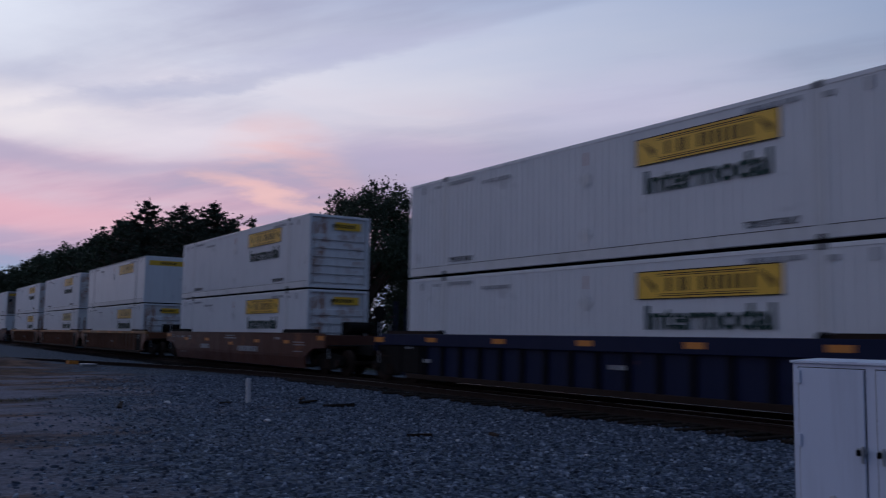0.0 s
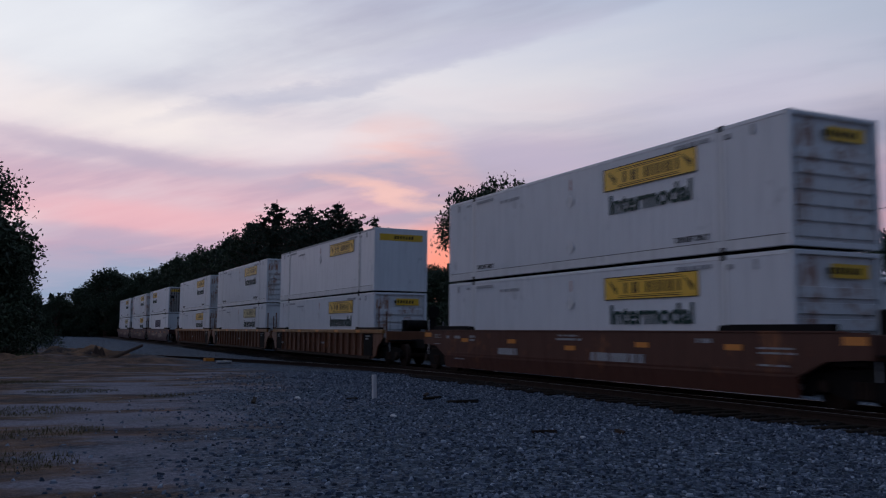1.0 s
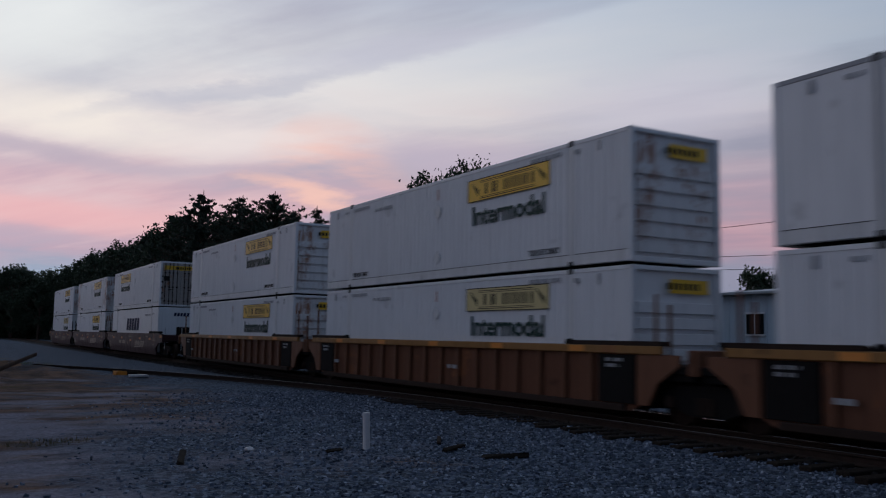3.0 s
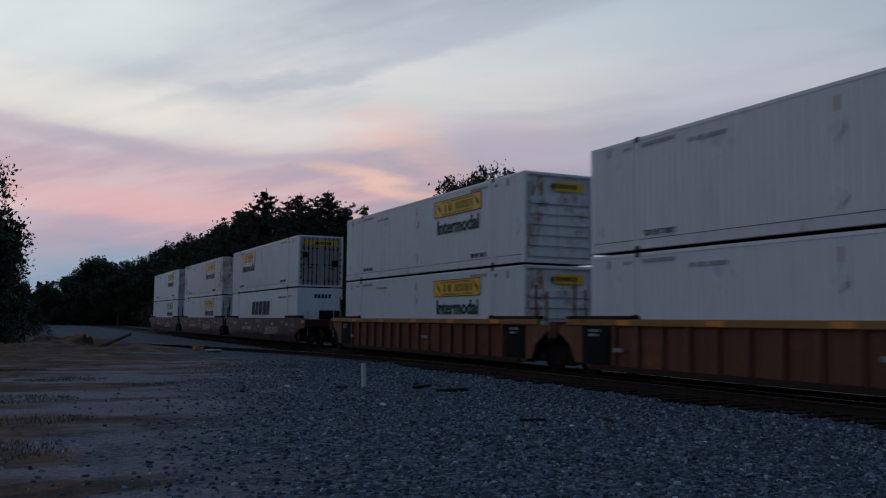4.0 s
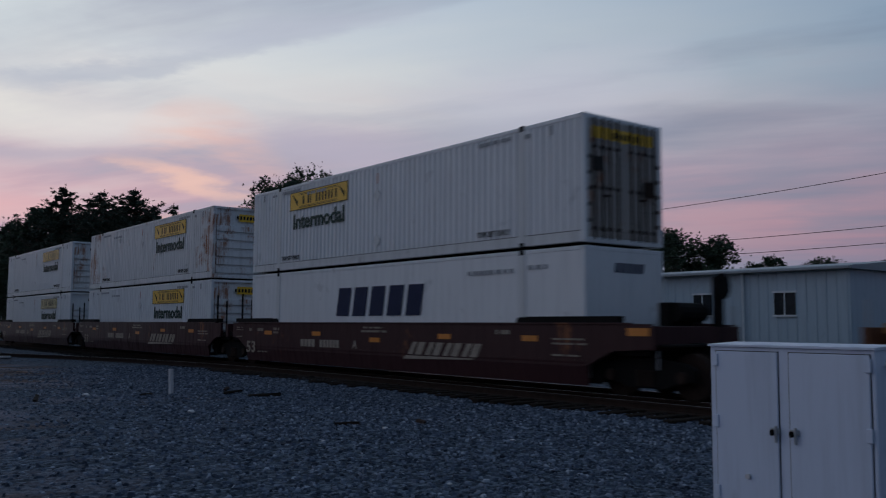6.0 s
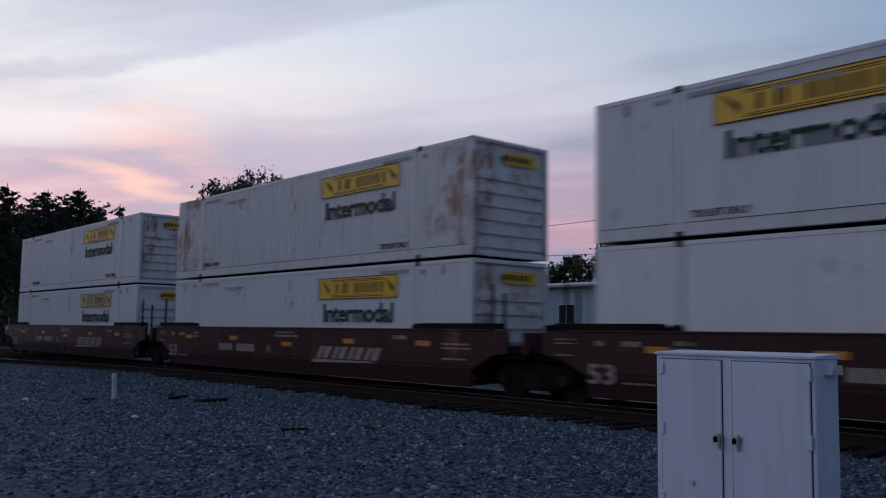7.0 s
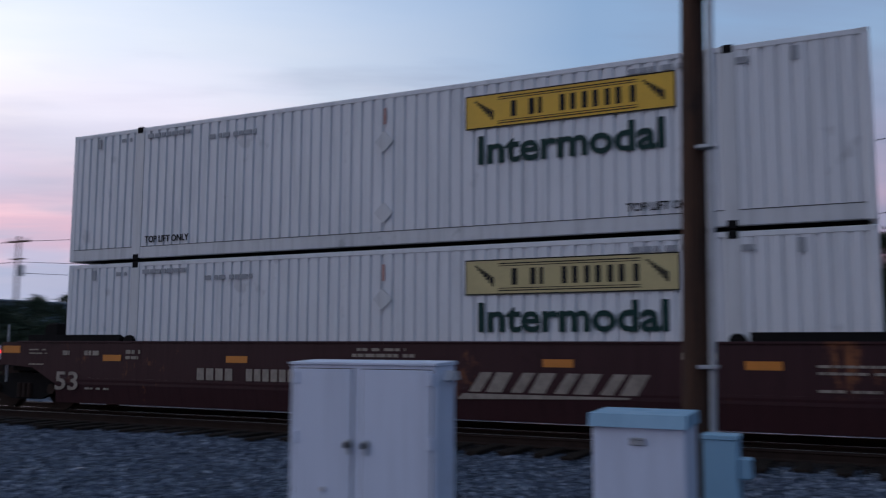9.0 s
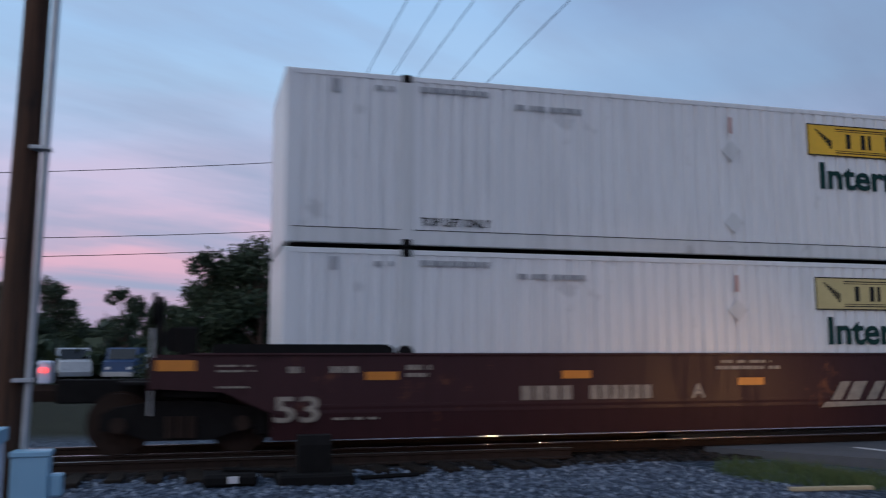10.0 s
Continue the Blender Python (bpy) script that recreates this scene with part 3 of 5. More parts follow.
ground()
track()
crossing()
scatter_stones("gravel", "loose blue-grey crushed stone", 120000, lot_region, (0.022, 0.052), 1)
scatter_stones("ballast", "track ballast stones darkened for the shade along the train", 20000, bed_region, (0.05, 0.10), 2, "shaded_stone")

# ---------------------------------------------------------------- the train
LONG, HALF_W, TALL = 16.154, 1.295, 2.86
BASE = 0.334


def yy(u):
    """Place along a container or wagon, from metres ahead of its rear end."""
    return LONG / 2 - u


def corrugated(side, u0, u1, z0, z1, deep=0.035, pitch=0.231):
    """Upright folds of a steel side wall, a closed sheet with thickness."""
    sgn = -1 if side < 0 else 1
    n = max(1, round((u1 - u0) / pitch))
    step = (u1 - u0) / n
    line = []
    for i in range(n):
        a = u0 + i * step
        line += [(a, 0), (a + step * 0.62, 0), (a + step * 0.72, deep), (a + step * 0.90, deep)]
    line.append((u1, 0))
    pts = [(sgn * (HALF_W - 0.008 - d), yy(u)) for u, d in line] + [(sgn * (HALF_W - 0.07), yy(u1)), (sgn * (HALF_W - 0.07), yy(u0))]
    return prism(pts, "z", z0, z1)


def brand_panel(parent, u0, u1, z0, z1, mat, x):
    """Yellow sign with a dark border, a scroll at each end and blocks where the name stands."""
    sign = part("sign", box(x - 0.006, x, yy(u1), yy(u0), z0, z1), mat, parent, "yellow sign with dark blocks")
    w, h = u1 - u0, z1 - z0
    bm = bmesh.new()
    for a, b, c, d in ((0, 1, 0, 0.035), (0, 1, 0.965, 1), (0, 0.006, 0, 1), (0.994, 1, 0, 1), (0.17, 0.83, 0.10, 0.13), (0.17, 0.83, 0.17, 0.19), (0.17, 0.83, 0.86, 0.89), (0.17, 0.83, 0.80, 0.82)):
        box(x - 0.010, x - 0.0062, yy(u0 + b * w), yy(u0 + a * w), z0 + c * h, z0 + d * h, bm=bm)
    for k in range(7):
        for end in (0.05 + 0.014 * k, 0.855 + 0.014 * k):
            box(x - 0.010, x - 0.0062, yy(u0 + (end + 0.012) * w), yy(u0 + end * w), z0 + (0.78 - 0.09 * k) * h, z0 + (0.84 - 0.055 * k) * h, bm=bm)
    tagged(part("border", bm, "ink", sign), kind="stuff")
    bm = bmesh.new()
    for a, b in ((0.235, 0.262), (0.325, 0.352), (0.37, 0.388), (0.475, 0.50), (0.525, 0.55), (0.58, 0.605), (0.63, 0.655), (0.685, 0.71), (0.735, 0.76), (0.80, 0.825)):
        box(x - 0.010, x - 0.0062, yy(u0 + b * w), yy(u0 + a * w), z0 + 0.27 * h, z0 + 0.73 * h, bm=bm)
    tagged(part("brand_mark", bm, "ink", sign), kind="stuff")


def small_bars(parent, rows, x, mat="grey_ink", name="stencil"):
    """Stencilled lines too small to read: a broken bar each. Rows of (u0, u1, z, height)."""
    bm = bmesh.new()
    rng = random.Random(round(rows[0][0] * 100))
    for u0, u1, z, h in rows:
        u = u0
        while u < u1 - 0.01:
            w = min(rng.uniform(0.07, 0.2), u1 - u)
            box(x - 0.012, x - 0.002, yy(u + w), yy(u), z, z + h, bm=bm)
            u += w + rng.choice((0.03, 0.03, 0.1))
    tagged(part(name, bm, mat, parent), kind="stuff")


def container(style, label):
    c = thing("container", pose(0, 0, -50), label, "container", "containers on the train")
    paint = "white_rusty" if style == "rusty" else "white"
    smooth_side = style in ("plain", "carrier")
    for side in (-1, 1):
        s0, s1 = sorted((side * HALF_W, side * (HALF_W - 0.12)))
        if smooth_side:
            part("side_wall", box(s0 + 0.012, s1 - 0.012, yy(LONG - 0.12), yy(0.12), 0.27, TALL - 0.09), paint, c)
        elif side < 0:
            for a, b in ((0.12, 1.86), (2.10, LONG - 2.10), (LONG - 1.86, LONG - 0.12)):
                part("side_wall", corrugated(side, a, b, 0.27, TALL - 0.09), paint, c)
        else:
            part("side_wall", corrugated(side, 0.12, LONG - 0.12, 0.27, TALL - 0.09), paint, c)
        # thin black strip on the wall draws the shadow line above the rail
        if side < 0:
            part("shadow_groove", box(s0 - 0.006, s1, yy(LONG - 0.13), yy(0.13), 0.2695, 0.281), "ink", c, "black strip that draws the shadow line above the lower rail")
        part("bottom_rail", box(s0 - 0.004, s1, yy(LONG - 0.12), yy(0.12), 0.03, 0.272, 0.01), "rail_white", c, "grubby lower side rail")
        part("top_rail", box(s0, s1, yy(LONG - 0.1), yy(0.1), TALL - 0.092, TALL - 0.005, 0.008), "grey_ink" if style == "plain" else paint, c)
        for u in (0.06, LONG - 0.06):
            part("corner_post", box(s0 - 0.006, s1, yy(u + 0.075), yy(u - 0.06), 0.02, TALL, 0.012), paint, c)
        for u in (1.98, LONG - 1.98):
            if side < 0:
                if style == "plain":
                    part("seam", box(s0 - 0.012, s0, yy(u + 0.035), yy(u - 0.035), 0.05, TALL - 0.02), "grey_ink", c, "dark upright seam")
                part("lifting_post", box(s0 - 0.008, s1, yy(u + 0.125), yy(u - 0.125), 0.03, TALL, 0.01), "rail_white", c, "flat lifting post")
            for z in (-0.02, TALL - 0.13):
                part("corner_casting", box(s0 - 0.016, s1 + 0.02, yy(u + 0.09), yy(u - 0.09), z, z + 0.15, 0.02), "black", c, "dark steel casting")
    bm = box(-HALF_W + 0.06, HALF_W - 0.06, yy(LONG - 0.05), yy(0.05), TALL - 0.05, TALL - 0.012)
    for k in range(40):
        box(-HALF_W + 0.1, HALF_W - 0.1, yy(0.3 + k * 0.4 + 0.2), yy(0.3 + k * 0.4), TALL - 0.02, TALL - 0.002, bm=bm)
    part("roof", bm, paint, c)
    part("floor", box(-HALF_W + 0.06, HALF_W - 0.06, yy(LONG - 0.1), yy(0.1), 0.05, 0.15), "black", c, "dark underframe")
    # leading end: the one that faces along the way it runs
    f = yy(LONG)
    if style == "doors":
        for x0, x1 in ((-1.2, -0.01), (0.01, 1.2)):
            door = part("door", box(x0, x1, f, f + 0.05, 0.14, TALL - 0.1, 0.01), "door", c, "dirty rust-stained end door")
            for x in (x0 + 0.22, x0 + 0.48, x1 - 0.48, x1 - 0.22):
                part("lock_rod", rod((x, f - 0.035, 0.1), (x, f - 0.035, TALL - 0.08), 0.022), "rust", door, "rusty lock rod")
                for z in (0.3, 1.2, 2.1):
                    part("rod_guide", box(x - 0.06, x + 0.06, f - 0.05, f, z, z + 0.07, 0.008), "rust", door)
            for k in range(5):
                part("door_fold", box(x0 + 0.06, x1 - 0.06, f - 0.012, f, 0.3 + k * 0.5, 0.33 + k * 0.5, 0.004), "door", door)
            part("handle", box((x0 + x1) / 2 - 0.16, (x0 + x1) / 2 + 0.16, f - 0.05, f - 0.02, 1.05, 1.09, 0.008), "rust", door)
            for k, z in enumerate((0.45, 0.8, 1.15, 1.5, 1.85)):
                part("hinge", box((x0 if x0 < -0.5 else x1 - 0.1), (x0 + 0.1 if x0 < -0.5 else x1), f - 0.03, f, z, z + 0.09, 0.01), "rust", door)
        part("placard", box(-1.08, -0.72, f - 0.062, f - 0.052, 1.62, 1.92), "ink", c, "dark placard on the door")
        part("placard", box(0.62, 0.95, f - 0.062, f - 0.052, 1.15, 1.5), "rust", c, "rusty placard on the door")
    elif style in ("plain", "carrier"):
        part("end_wall", box(-1.2, 1.2, f + 0.005, f + 0.06, 0.12, TALL - 0.08, 0.01), paint, c)
    else:
        mat = "white_rusty" if style != "faded" else "white"
        w = part("end_wall", box(-1.2, 1.2, f + 0.085, f + 0.13, 0.1, TALL - 0.08), mat, c, "end wall with level ribs")
        for k in range(6):
            z = 0.20 + k * 0.33
            part("end_rib", prism([(f + 0.002, z + 0.03), (f + 0.002, z + 0.25), (f + 0.084, z + 0.262), (f + 0.084, z + 0.018)], "x", -1.12, 1.12), mat, w)
    for z0, z1 in ((0.02, 0.14), (TALL - 0.1, TALL)):
        part("end_sill", box(-1.22, 1.22, f, f + 0.1, z0, z1, 0.012), paint, c)
        part("end_sill", box(-1.22, 1.22, -f - 0.1, -f, z0, z1, 0.012), paint, c)
    part("rear_wall", box(-1.2, 1.2, -f - 0.06, -f - 0.01, 0.12, TALL - 0.08, 0.01), paint, c)
    # signs on the side that faces the lot
    x = -HALF_W - 0.006
    if style == "carrier":
        bm = bmesh.new()
        for k in range(5):
            a = 5.85 + k * 0.91
            tilt = 0.16
            prism([(yy(a), 1.38), (yy(a + 0.70), 1.38), (yy(a + 0.70 + tilt), 2.22), (yy(a + tilt), 2.22)], "x", x - 0.006, x, bm)
        part("brand_mark", bm, "navy", c, "slanting navy blocks")
        bm = bmesh.new()
        for k in range(5):
            a = -0.35 + k * 0.2
            prism([(a, 2.3), (a + 0.15, 2.3), (a + 0.20, 2.52), (a + 0.05, 2.52)], "y", f - 0.004, f + 0.004, bm)
        part("end_brand_mark", bm, "navy", c, "slanting navy blocks")
        small_bars(c, [(12.2, 13.9, 2.35, 0.10), (14.4, 15.0, 2.40, 0.10)], x)
    else:
        u0 = 2.73 if style == "doors" else 9.70
        brand_panel(c, u0, u0 + 3.68, 1.98, 2.585, "yellow_pale" if style == "faded" else "yellow", x)
        if style != "plain":
            part("word", shift(heavy("Intermodal", yy(u0 + 0.25), yy(u0 + 3.48), 1.345, 1.845, 0.009), x=x), "green", c, "dark green lettering")
        w = 1.05 if style in ("plain", "doors") else 0.55
        part("end_sign", box(-w + (0 if w > 1 else 0.35), w + (0 if w > 1 else 0.35), f - 0.004, f + 0.004, 2.3, 2.6), "yellow", c, "yellow end sign")
        bm = bmesh.new()
        for k in range(7):
            box(-0.35 + k * 0.14 + (0 if w > 1 else 0.05), -0.26 + k * 0.14 + (0 if w > 1 else 0.05), f - 0.008, f, 2.38, 2.52, bm=bm)
        part("end_brand_mark", bm, "ink", c)
        if style != "plain":
            part("stencil_word", shift(lettering("TOP LIFT ONLY", yy(2.22), yy(3.42), 0.35, 0.49), x=x), "ink", c, "black stencilled words")
            part("stencil_word", shift(lettering("TOP LIFT ONLY", yy(12.55), yy(13.75), 0.35, 0.49), x=x), "ink", c, "black stencilled words")
        small_bars(c, [(2.2, 3.4, 2.60, 0.09), (3.9, 5.1, 2.42, 0.09), (12.6, 13.8, 2.60, 0.09)], x)
        small_bars(c, [(0.75, 0.85, 2.50, 0.22), (1.45, 1.75, 2.58, 0.08), (15.1, 15.2, 2.50, 0.22), (14.3, 14.5, 2.55, 0.1)], x, "grey_ink", "stencil_mark")
        for z in ((1.95,) if style in ("plain",) else (1.95, 0.62)):
            bm = bmesh.new()
            prism([(yy(7.85), z), (yy(8.05), z - 0.2), (yy(8.25), z), (yy(8.05), z + 0.2)], "x", x - 0.02, x, bm)
            part("placard_holder", bm, "rail_white", c, "diamond placard holder")
        part("red_mark", box(x - 0.01, x, yy(8.09), yy(8.03), 2.28, 2.58), "red_faded", c, "faded red upright mark")
    return c


def wheelset(parent, u, keyed):
    """Two treaded wheels on an axle, which turn as the train rolls."""
    bm = rod((-0.72, 0, 0), (0.72, 0, 0), 0.08, seg=10)
    for sx in (-1, 1):
        rod((sx * 0.66, 0, 0), (sx * 0.79, 0, 0), 0.46, seg=28, bm=bm)
        rod((sx * 0.64, 0, 0), (sx * 0.665, 0, 0), 0.49, seg=28, bm=bm)
        for k in range(5):
            a = k * 1.2566
            rod((sx * 0.80, 0.27 * math.cos(a), 0.27 * math.sin(a)), (sx * 0.775, 0.27 * math.cos(a), 0.27 * math.sin(a)), 0.05, seg=8, bm=bm)
        rod((sx * 0.79, 0, 0), (sx * 0.86, 0, 0), 0.11, seg=12, bm=bm)
    w = part("wheelset", bm, "rust", parent, "grimy steel wheels on an axle")
    w.matrix_basis = pose(0, yy(u), 0.46)
    keyed.append((w, yy(u)))


def bogie(parent, u, keyed):
    b = part("bogie_bolster", box(-1.05, 1.05, yy(u) - 0.2, yy(u) + 0.2, 0.45, 0.85, 0.03), "black", parent, "black truck bolster")
    for sx in (-1, 1):
        s0, s1 = sorted((sx * 0.93, sx * 1.08))
        out = [(-1.15, 0.62), (-0.95, 0.72), (-0.45, 0.80), (0.45, 0.80), (0.95, 0.72), (1.15, 0.62), (1.15, 0.38), (0.85, 0.36), (0.45, 0.22), (-0.45, 0.22), (-0.85, 0.36), (-1.15, 0.38)]
        part("side_frame", prism([(yy(u) + a, z) for a, z in out], "x", s0, s1), "black", parent, "black cast truck side frame")
        bm = bmesh.new()
        for a in (-0.16, 0.0, 0.16):
            rod((sx * 1.09, yy(u) + a, 0.26), (sx * 1.09, yy(u) + a, 0.58), 0.065, seg=8, bm=bm)
        part("spring_nest", bm, "rust", parent)
        for a in (-0.9, 0.9):
            part("axle_box", rod((sx * 1.06, yy(u) + a, 0.46), (sx * 1.16, yy(u) + a, 0.46), 0.12, seg=10), "rust", parent)
    for a in (-0.9, 0.9):
        wheelset(parent, u + a, keyed)


def well_car(kind, tail, nose, keyed, label):
    """One well of an intermodal car. tail, nose: whether that end couples to another car (True) or shares a truck (False)."""
    car = thing("well_car", pose(0, 0, -80), label, "well car", "well cars of the train")
    paint = {"maroon": "maroon", "ribbed": "tan", "brown": "brown", "blue": "blue"}[kind]
    ribbed = kind in ("ribbed", "blue")
    chord = "blue" if kind == "blue" else "ochre"
    e0, e1 = -1.85 if tail else -1.3, LONG + (1.85 if nose else 1.3)
    for side in (-1, 1):
        o, i = side * 1.42, side * 1.33
        a, b = sorted((o, i))
        out = [(e0, 1.50), (e0, 1.00), (-0.85, 0.94), (-0.16, 0.62), (0.05, 0.60), (LONG - 0.05, 0.60), (LONG + 0.16, 0.62), (LONG + 0.85, 0.94), (e1, 1.00), (e1, 1.50)]
        if ribbed:
            a, b = sorted((side * 1.335, side * 1.305))
            out = [(-0.3, 1.50), (-0.3, 0.34), (0.0, 0.22), (LONG, 0.22), (LONG + 0.3, 0.34), (LONG + 0.3, 1.50)]
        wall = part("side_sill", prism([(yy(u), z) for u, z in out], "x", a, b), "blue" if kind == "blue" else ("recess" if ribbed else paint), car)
        if ribbed:
            part("top_chord", box(*sorted((side * 1.45, side * 1.32)), yy(e1 - 0.3), yy(e0 + 0.3), 1.36 if kind == "ribbed" else 1.18, 1.53, 0.015), chord, car, chord + " top chord")
            part("bottom_chord", box(*sorted((side * 1.43, side * 1.33)), yy(LONG - 0.1), yy(0.1), 0.20, 0.34, 0.012), "rust", car)
            for k in range(16):
                u = 1.15 + k * (LONG - 2.3) / 15
                part("rib", box(*sorted((side * 1.435, side * 1.33)), yy(u) - 0.055, yy(u) + 0.055, 0.34, 1.36 if kind == "ribbed" else 1.18, 0.015), paint if kind == "ribbed" else "black", wall)
            for ue, q in ((0, -1), (LONG, 1)):
                part("end_gusset", prism([(yy(ue + q * 0.28), 1.36), (yy(ue + q * 1.45), 1.36), (yy(ue + q * 1.45), 1.16), (yy(ue + q * 0.85), 0.80), (yy(ue + q * 0.60), 0.36), (yy(ue + q * 0.28), 0.36)], "x", *sorted((side * 1.40, side * 1.34))), paint if kind == "ribbed" else "black", wall, "curved end gusset")
            for u in (0.35, LONG - 0.35):
                part("end_panel", box(*sorted((side * 1.41, side * 1.33)), yy(u) - 0.55, yy(u) + 0.55, 0.36, 1.34, 0.01), "black", wall, "black end panel with stencils")
                small_bars(car, [(u - 0.3, u + 0.2, 1.2, 0.07), (u - 0.3, u + 0.1, 1.08, 0.07)], -1.40)
        else:
            part("lower_panel", prism([(side * 1.427, 0.74), (side * 1.427, 0.70), (side * 1.345, 0.20), (side * 1.30, 0.20), (side * 1.30, 0.74)], "y", yy(LONG + 0.14), yy(-0.14)), paint, wall, "lower side plate that leans in")
            part("top_flange", box(*sorted((side * 1.45, side * 1.32)), yy(e1 - 0.5), yy(e0 + 0.5), 1.485, 1.525, 0.008), paint, wall)
        for u0, u1 in ((-1.0, 1.75), (LONG - 1.75, LONG + 1.0)):
            zt = 1.66 if not ribbed else 1.62
            part("end_plate", prism([(yy(u0), 1.525), (yy(u0), zt), (yy(u1 - (0.12 if u0 < 0 else 0)), zt), (yy(u1), 1.60), (yy(u1), 1.525)], "x", *sorted((side * 1.44, side * 1.20))), "black" if not ribbed else "rust", car, "raised dark end plate")
        for u in (1.95, LONG - 1.95):
            part("guide", rod((side * 1.40, yy(u), 1.52), (side * 1.28, yy(u), 1.52), 0.13, seg=10), "black", car, "round container guide")
    for u in ((-1.1, LONG + 1.1)):
        part("end_platform", box(-1.33, 1.33, yy(u) - 0.75, yy(u) + 0.75, 1.0, 1.16, 0.02), "black", car, "dark end platform")
        part("end_sill", box(-1.42, 1.42, yy(u + (0.78 if u > 0 else -0.78)) - 0.05, yy(u + (0.78 if u > 0 else -0.78)) + 0.05, 0.98, 1.46, 0.01), paint, car)
    for ue, s in ((0, -1), (LONG, 1)):
        part("centre_sill", box(-0.62, 0.62, *sorted((yy(ue - s * 0.3), yy(ue + s * 1.84))), 0.80, 1.0, 0.02), "black", car, "black centre sill")
        part("brake_gear", box(-1.15, 1.15, *sorted((yy(ue + s * 0.15), yy(ue + s * 0.35))), 0.28, 0.95, 0.02), "black", car, "dark brake gear")
        # added black plates that keep the open corner below the sill dark
        for sx in (-1.12, 1.05):
            part("end_web", prism([(yy(ue - s * 0.95), 0.24), (yy(ue - s * 0.95), 0.95), (yy(ue + s * 0.5), 0.95), (yy(ue + s * 0.28), 0.24)], "x", sx, sx + 0.07), "black", car, "added black plate that keeps the car end dark")
        part("hose_rack", box(-1.25, -1.1, *sorted((yy(ue + s * 0.9), yy(ue + s * 1.7))), 0.86, 1.0, 0.02), "black", car)
    part("well_floor", box(-1.3, 1.3, yy(LONG - 0.6), yy(0.6), 0.24, 0.31), "black", car)
    for end, coupled in ((0, tail), (1, nose)):
        s = -1 if end == 0 else 1
        ue = 0 if end == 0 else LONG
        if coupled:
            bogie(car, ue + s * 1.45, keyed)
            part("draft_sill", box(-0.25, 0.25, *sorted((yy(ue + s * 1.6), yy(ue + s * 3.35))), 0.75, 1.12, 0.02), "black", car, "black draft sill")
            part("coupler", prism([(-0.12, 0.78), (0.12, 0.78), (0.16, 0.95), (0.1, 1.04), (-0.1, 1.04), (-0.16, 0.95)], "y", *sorted((yy(ue + s * 3.3), yy(ue + s * 3.95)))), "rust", car, "rusty knuckle coupler")
            for sx in (-1.25, 1.25):
                part("grab_iron", rod((sx, yy(ue + s * 1.9), 0.6), (sx, yy(ue + s * 1.9), 1.9), 0.02), "galv", car)
            part("crossover", box(-1.3, 1.3, *sorted((yy(ue + s * 1.9), yy(ue + s * 2.35))), 1.05, 1.10, 0.01), "black", car, "crossover footboard")
            part("brake_wheel", rod((0.75, yy(ue + s * 1.95), 2.30), (0.75, yy(ue + s * 2.0), 2.30), 0.28, seg=16), "black", car, "black hand brake wheel")
            part("brake_post", box(0.60, 0.90, *sorted((yy(ue + s * 1.82), yy(ue + s * 1.93))), 1.1, 2.5, 0.02), "black", car, "black hand brake stand")
            part("brake_cylinder", rod((-0.35, yy(ue + s * 1.6), 1.75), (0.55, yy(ue + s * 1.6), 1.75), 0.20, seg=12), "black", car, "black air cylinder")
            part("valve_box", box(-0.45, 0.35, *sorted((yy(ue + s * 1.25), yy(ue + s * 1.55))), 1.16, 1.95, 0.03), "black", car, "black valve box")
        elif end == 1:
            bogie(car, ue + 1.82, keyed)
        if not coupled or ribbed:
            for sx, hgt in ((-1.32, 2.55), (-0.95, 2.35)):
                part("upright", box(sx - 0.028, sx + 0.028, yy(ue + s * 0.75) - 0.03, yy(ue + s * 0.75) + 0.03, 1.1, hgt, 0.01), paint if ribbed else "black", car, "end upright")
    x = -1.452 if ribbed else -1.426
    for u in (1.56, 4.86, 8.18, 11.41, 14.57):
        z = (1.17 if u not in (8.18,) else 1.03) if not ribbed else (1.445 if kind == "ribbed" else 1.36)
        part("reflector", box(x - 0.006, x, yy(u + 0.26), yy(u - 0.26), z - 0.065, z + 0.065), "orange", car, "orange reflector strip")
    if kind in ("maroon", "brown", "blue"):
        for u in [q for q, on in ((-1.55, tail), (LONG + 1.55, nose)) if on]:
            part("end_reflector", box(x - 0.006, x, yy(u + 0.28), yy(u - 0.28), 1.26, 1.42), "orange", car, "orange reflector plate")
    if kind == "maroon":
        part("stencil_number", shift(lettering("53", yy(-0.1), yy(0.58), 0.47, 0.87), x=x - 0.004), "cream", car, "cream stencilled number")
        part("stencil_letter", shift(lettering("A", yy(7.0), yy(7.26), 0.755, 1.0), x=x - 0.004), "cream", car, "cream stencilled letter")
        bm = bmesh.new()
        for k in range(4):
            a = 3.88 + k * 0.235
            box(x - 0.006, x, yy(a + 0.18), yy(a), 0.76, 0.99, bm=bm)
        for k in range(6):
            a = 5.10 + k * 0.196
            box(x - 0.006, x, yy(a + 0.15), yy(a), 0.76, 0.99, bm=bm)
        tagged(part("stencil_mark", bm, "cream", car, "cream bars"), kind="stuff")
        bm = bmesh.new()
        for k in range(4):
            a = 9.82 + k * 0.76
            prism([(yy(a), 0.68), (yy(a + 0.21), 0.68), (yy(a + 0.44), 1.01), (yy(a + 0.23), 1.01)], "x", x - 0.006, x, bm)
            prism([(yy(a + 0.32), 0.68), (yy(a + 0.60), 0.68), (yy(a + 0.80), 1.01), (yy(a + 0.52), 1.01)], "x", x - 0.006, x, bm)
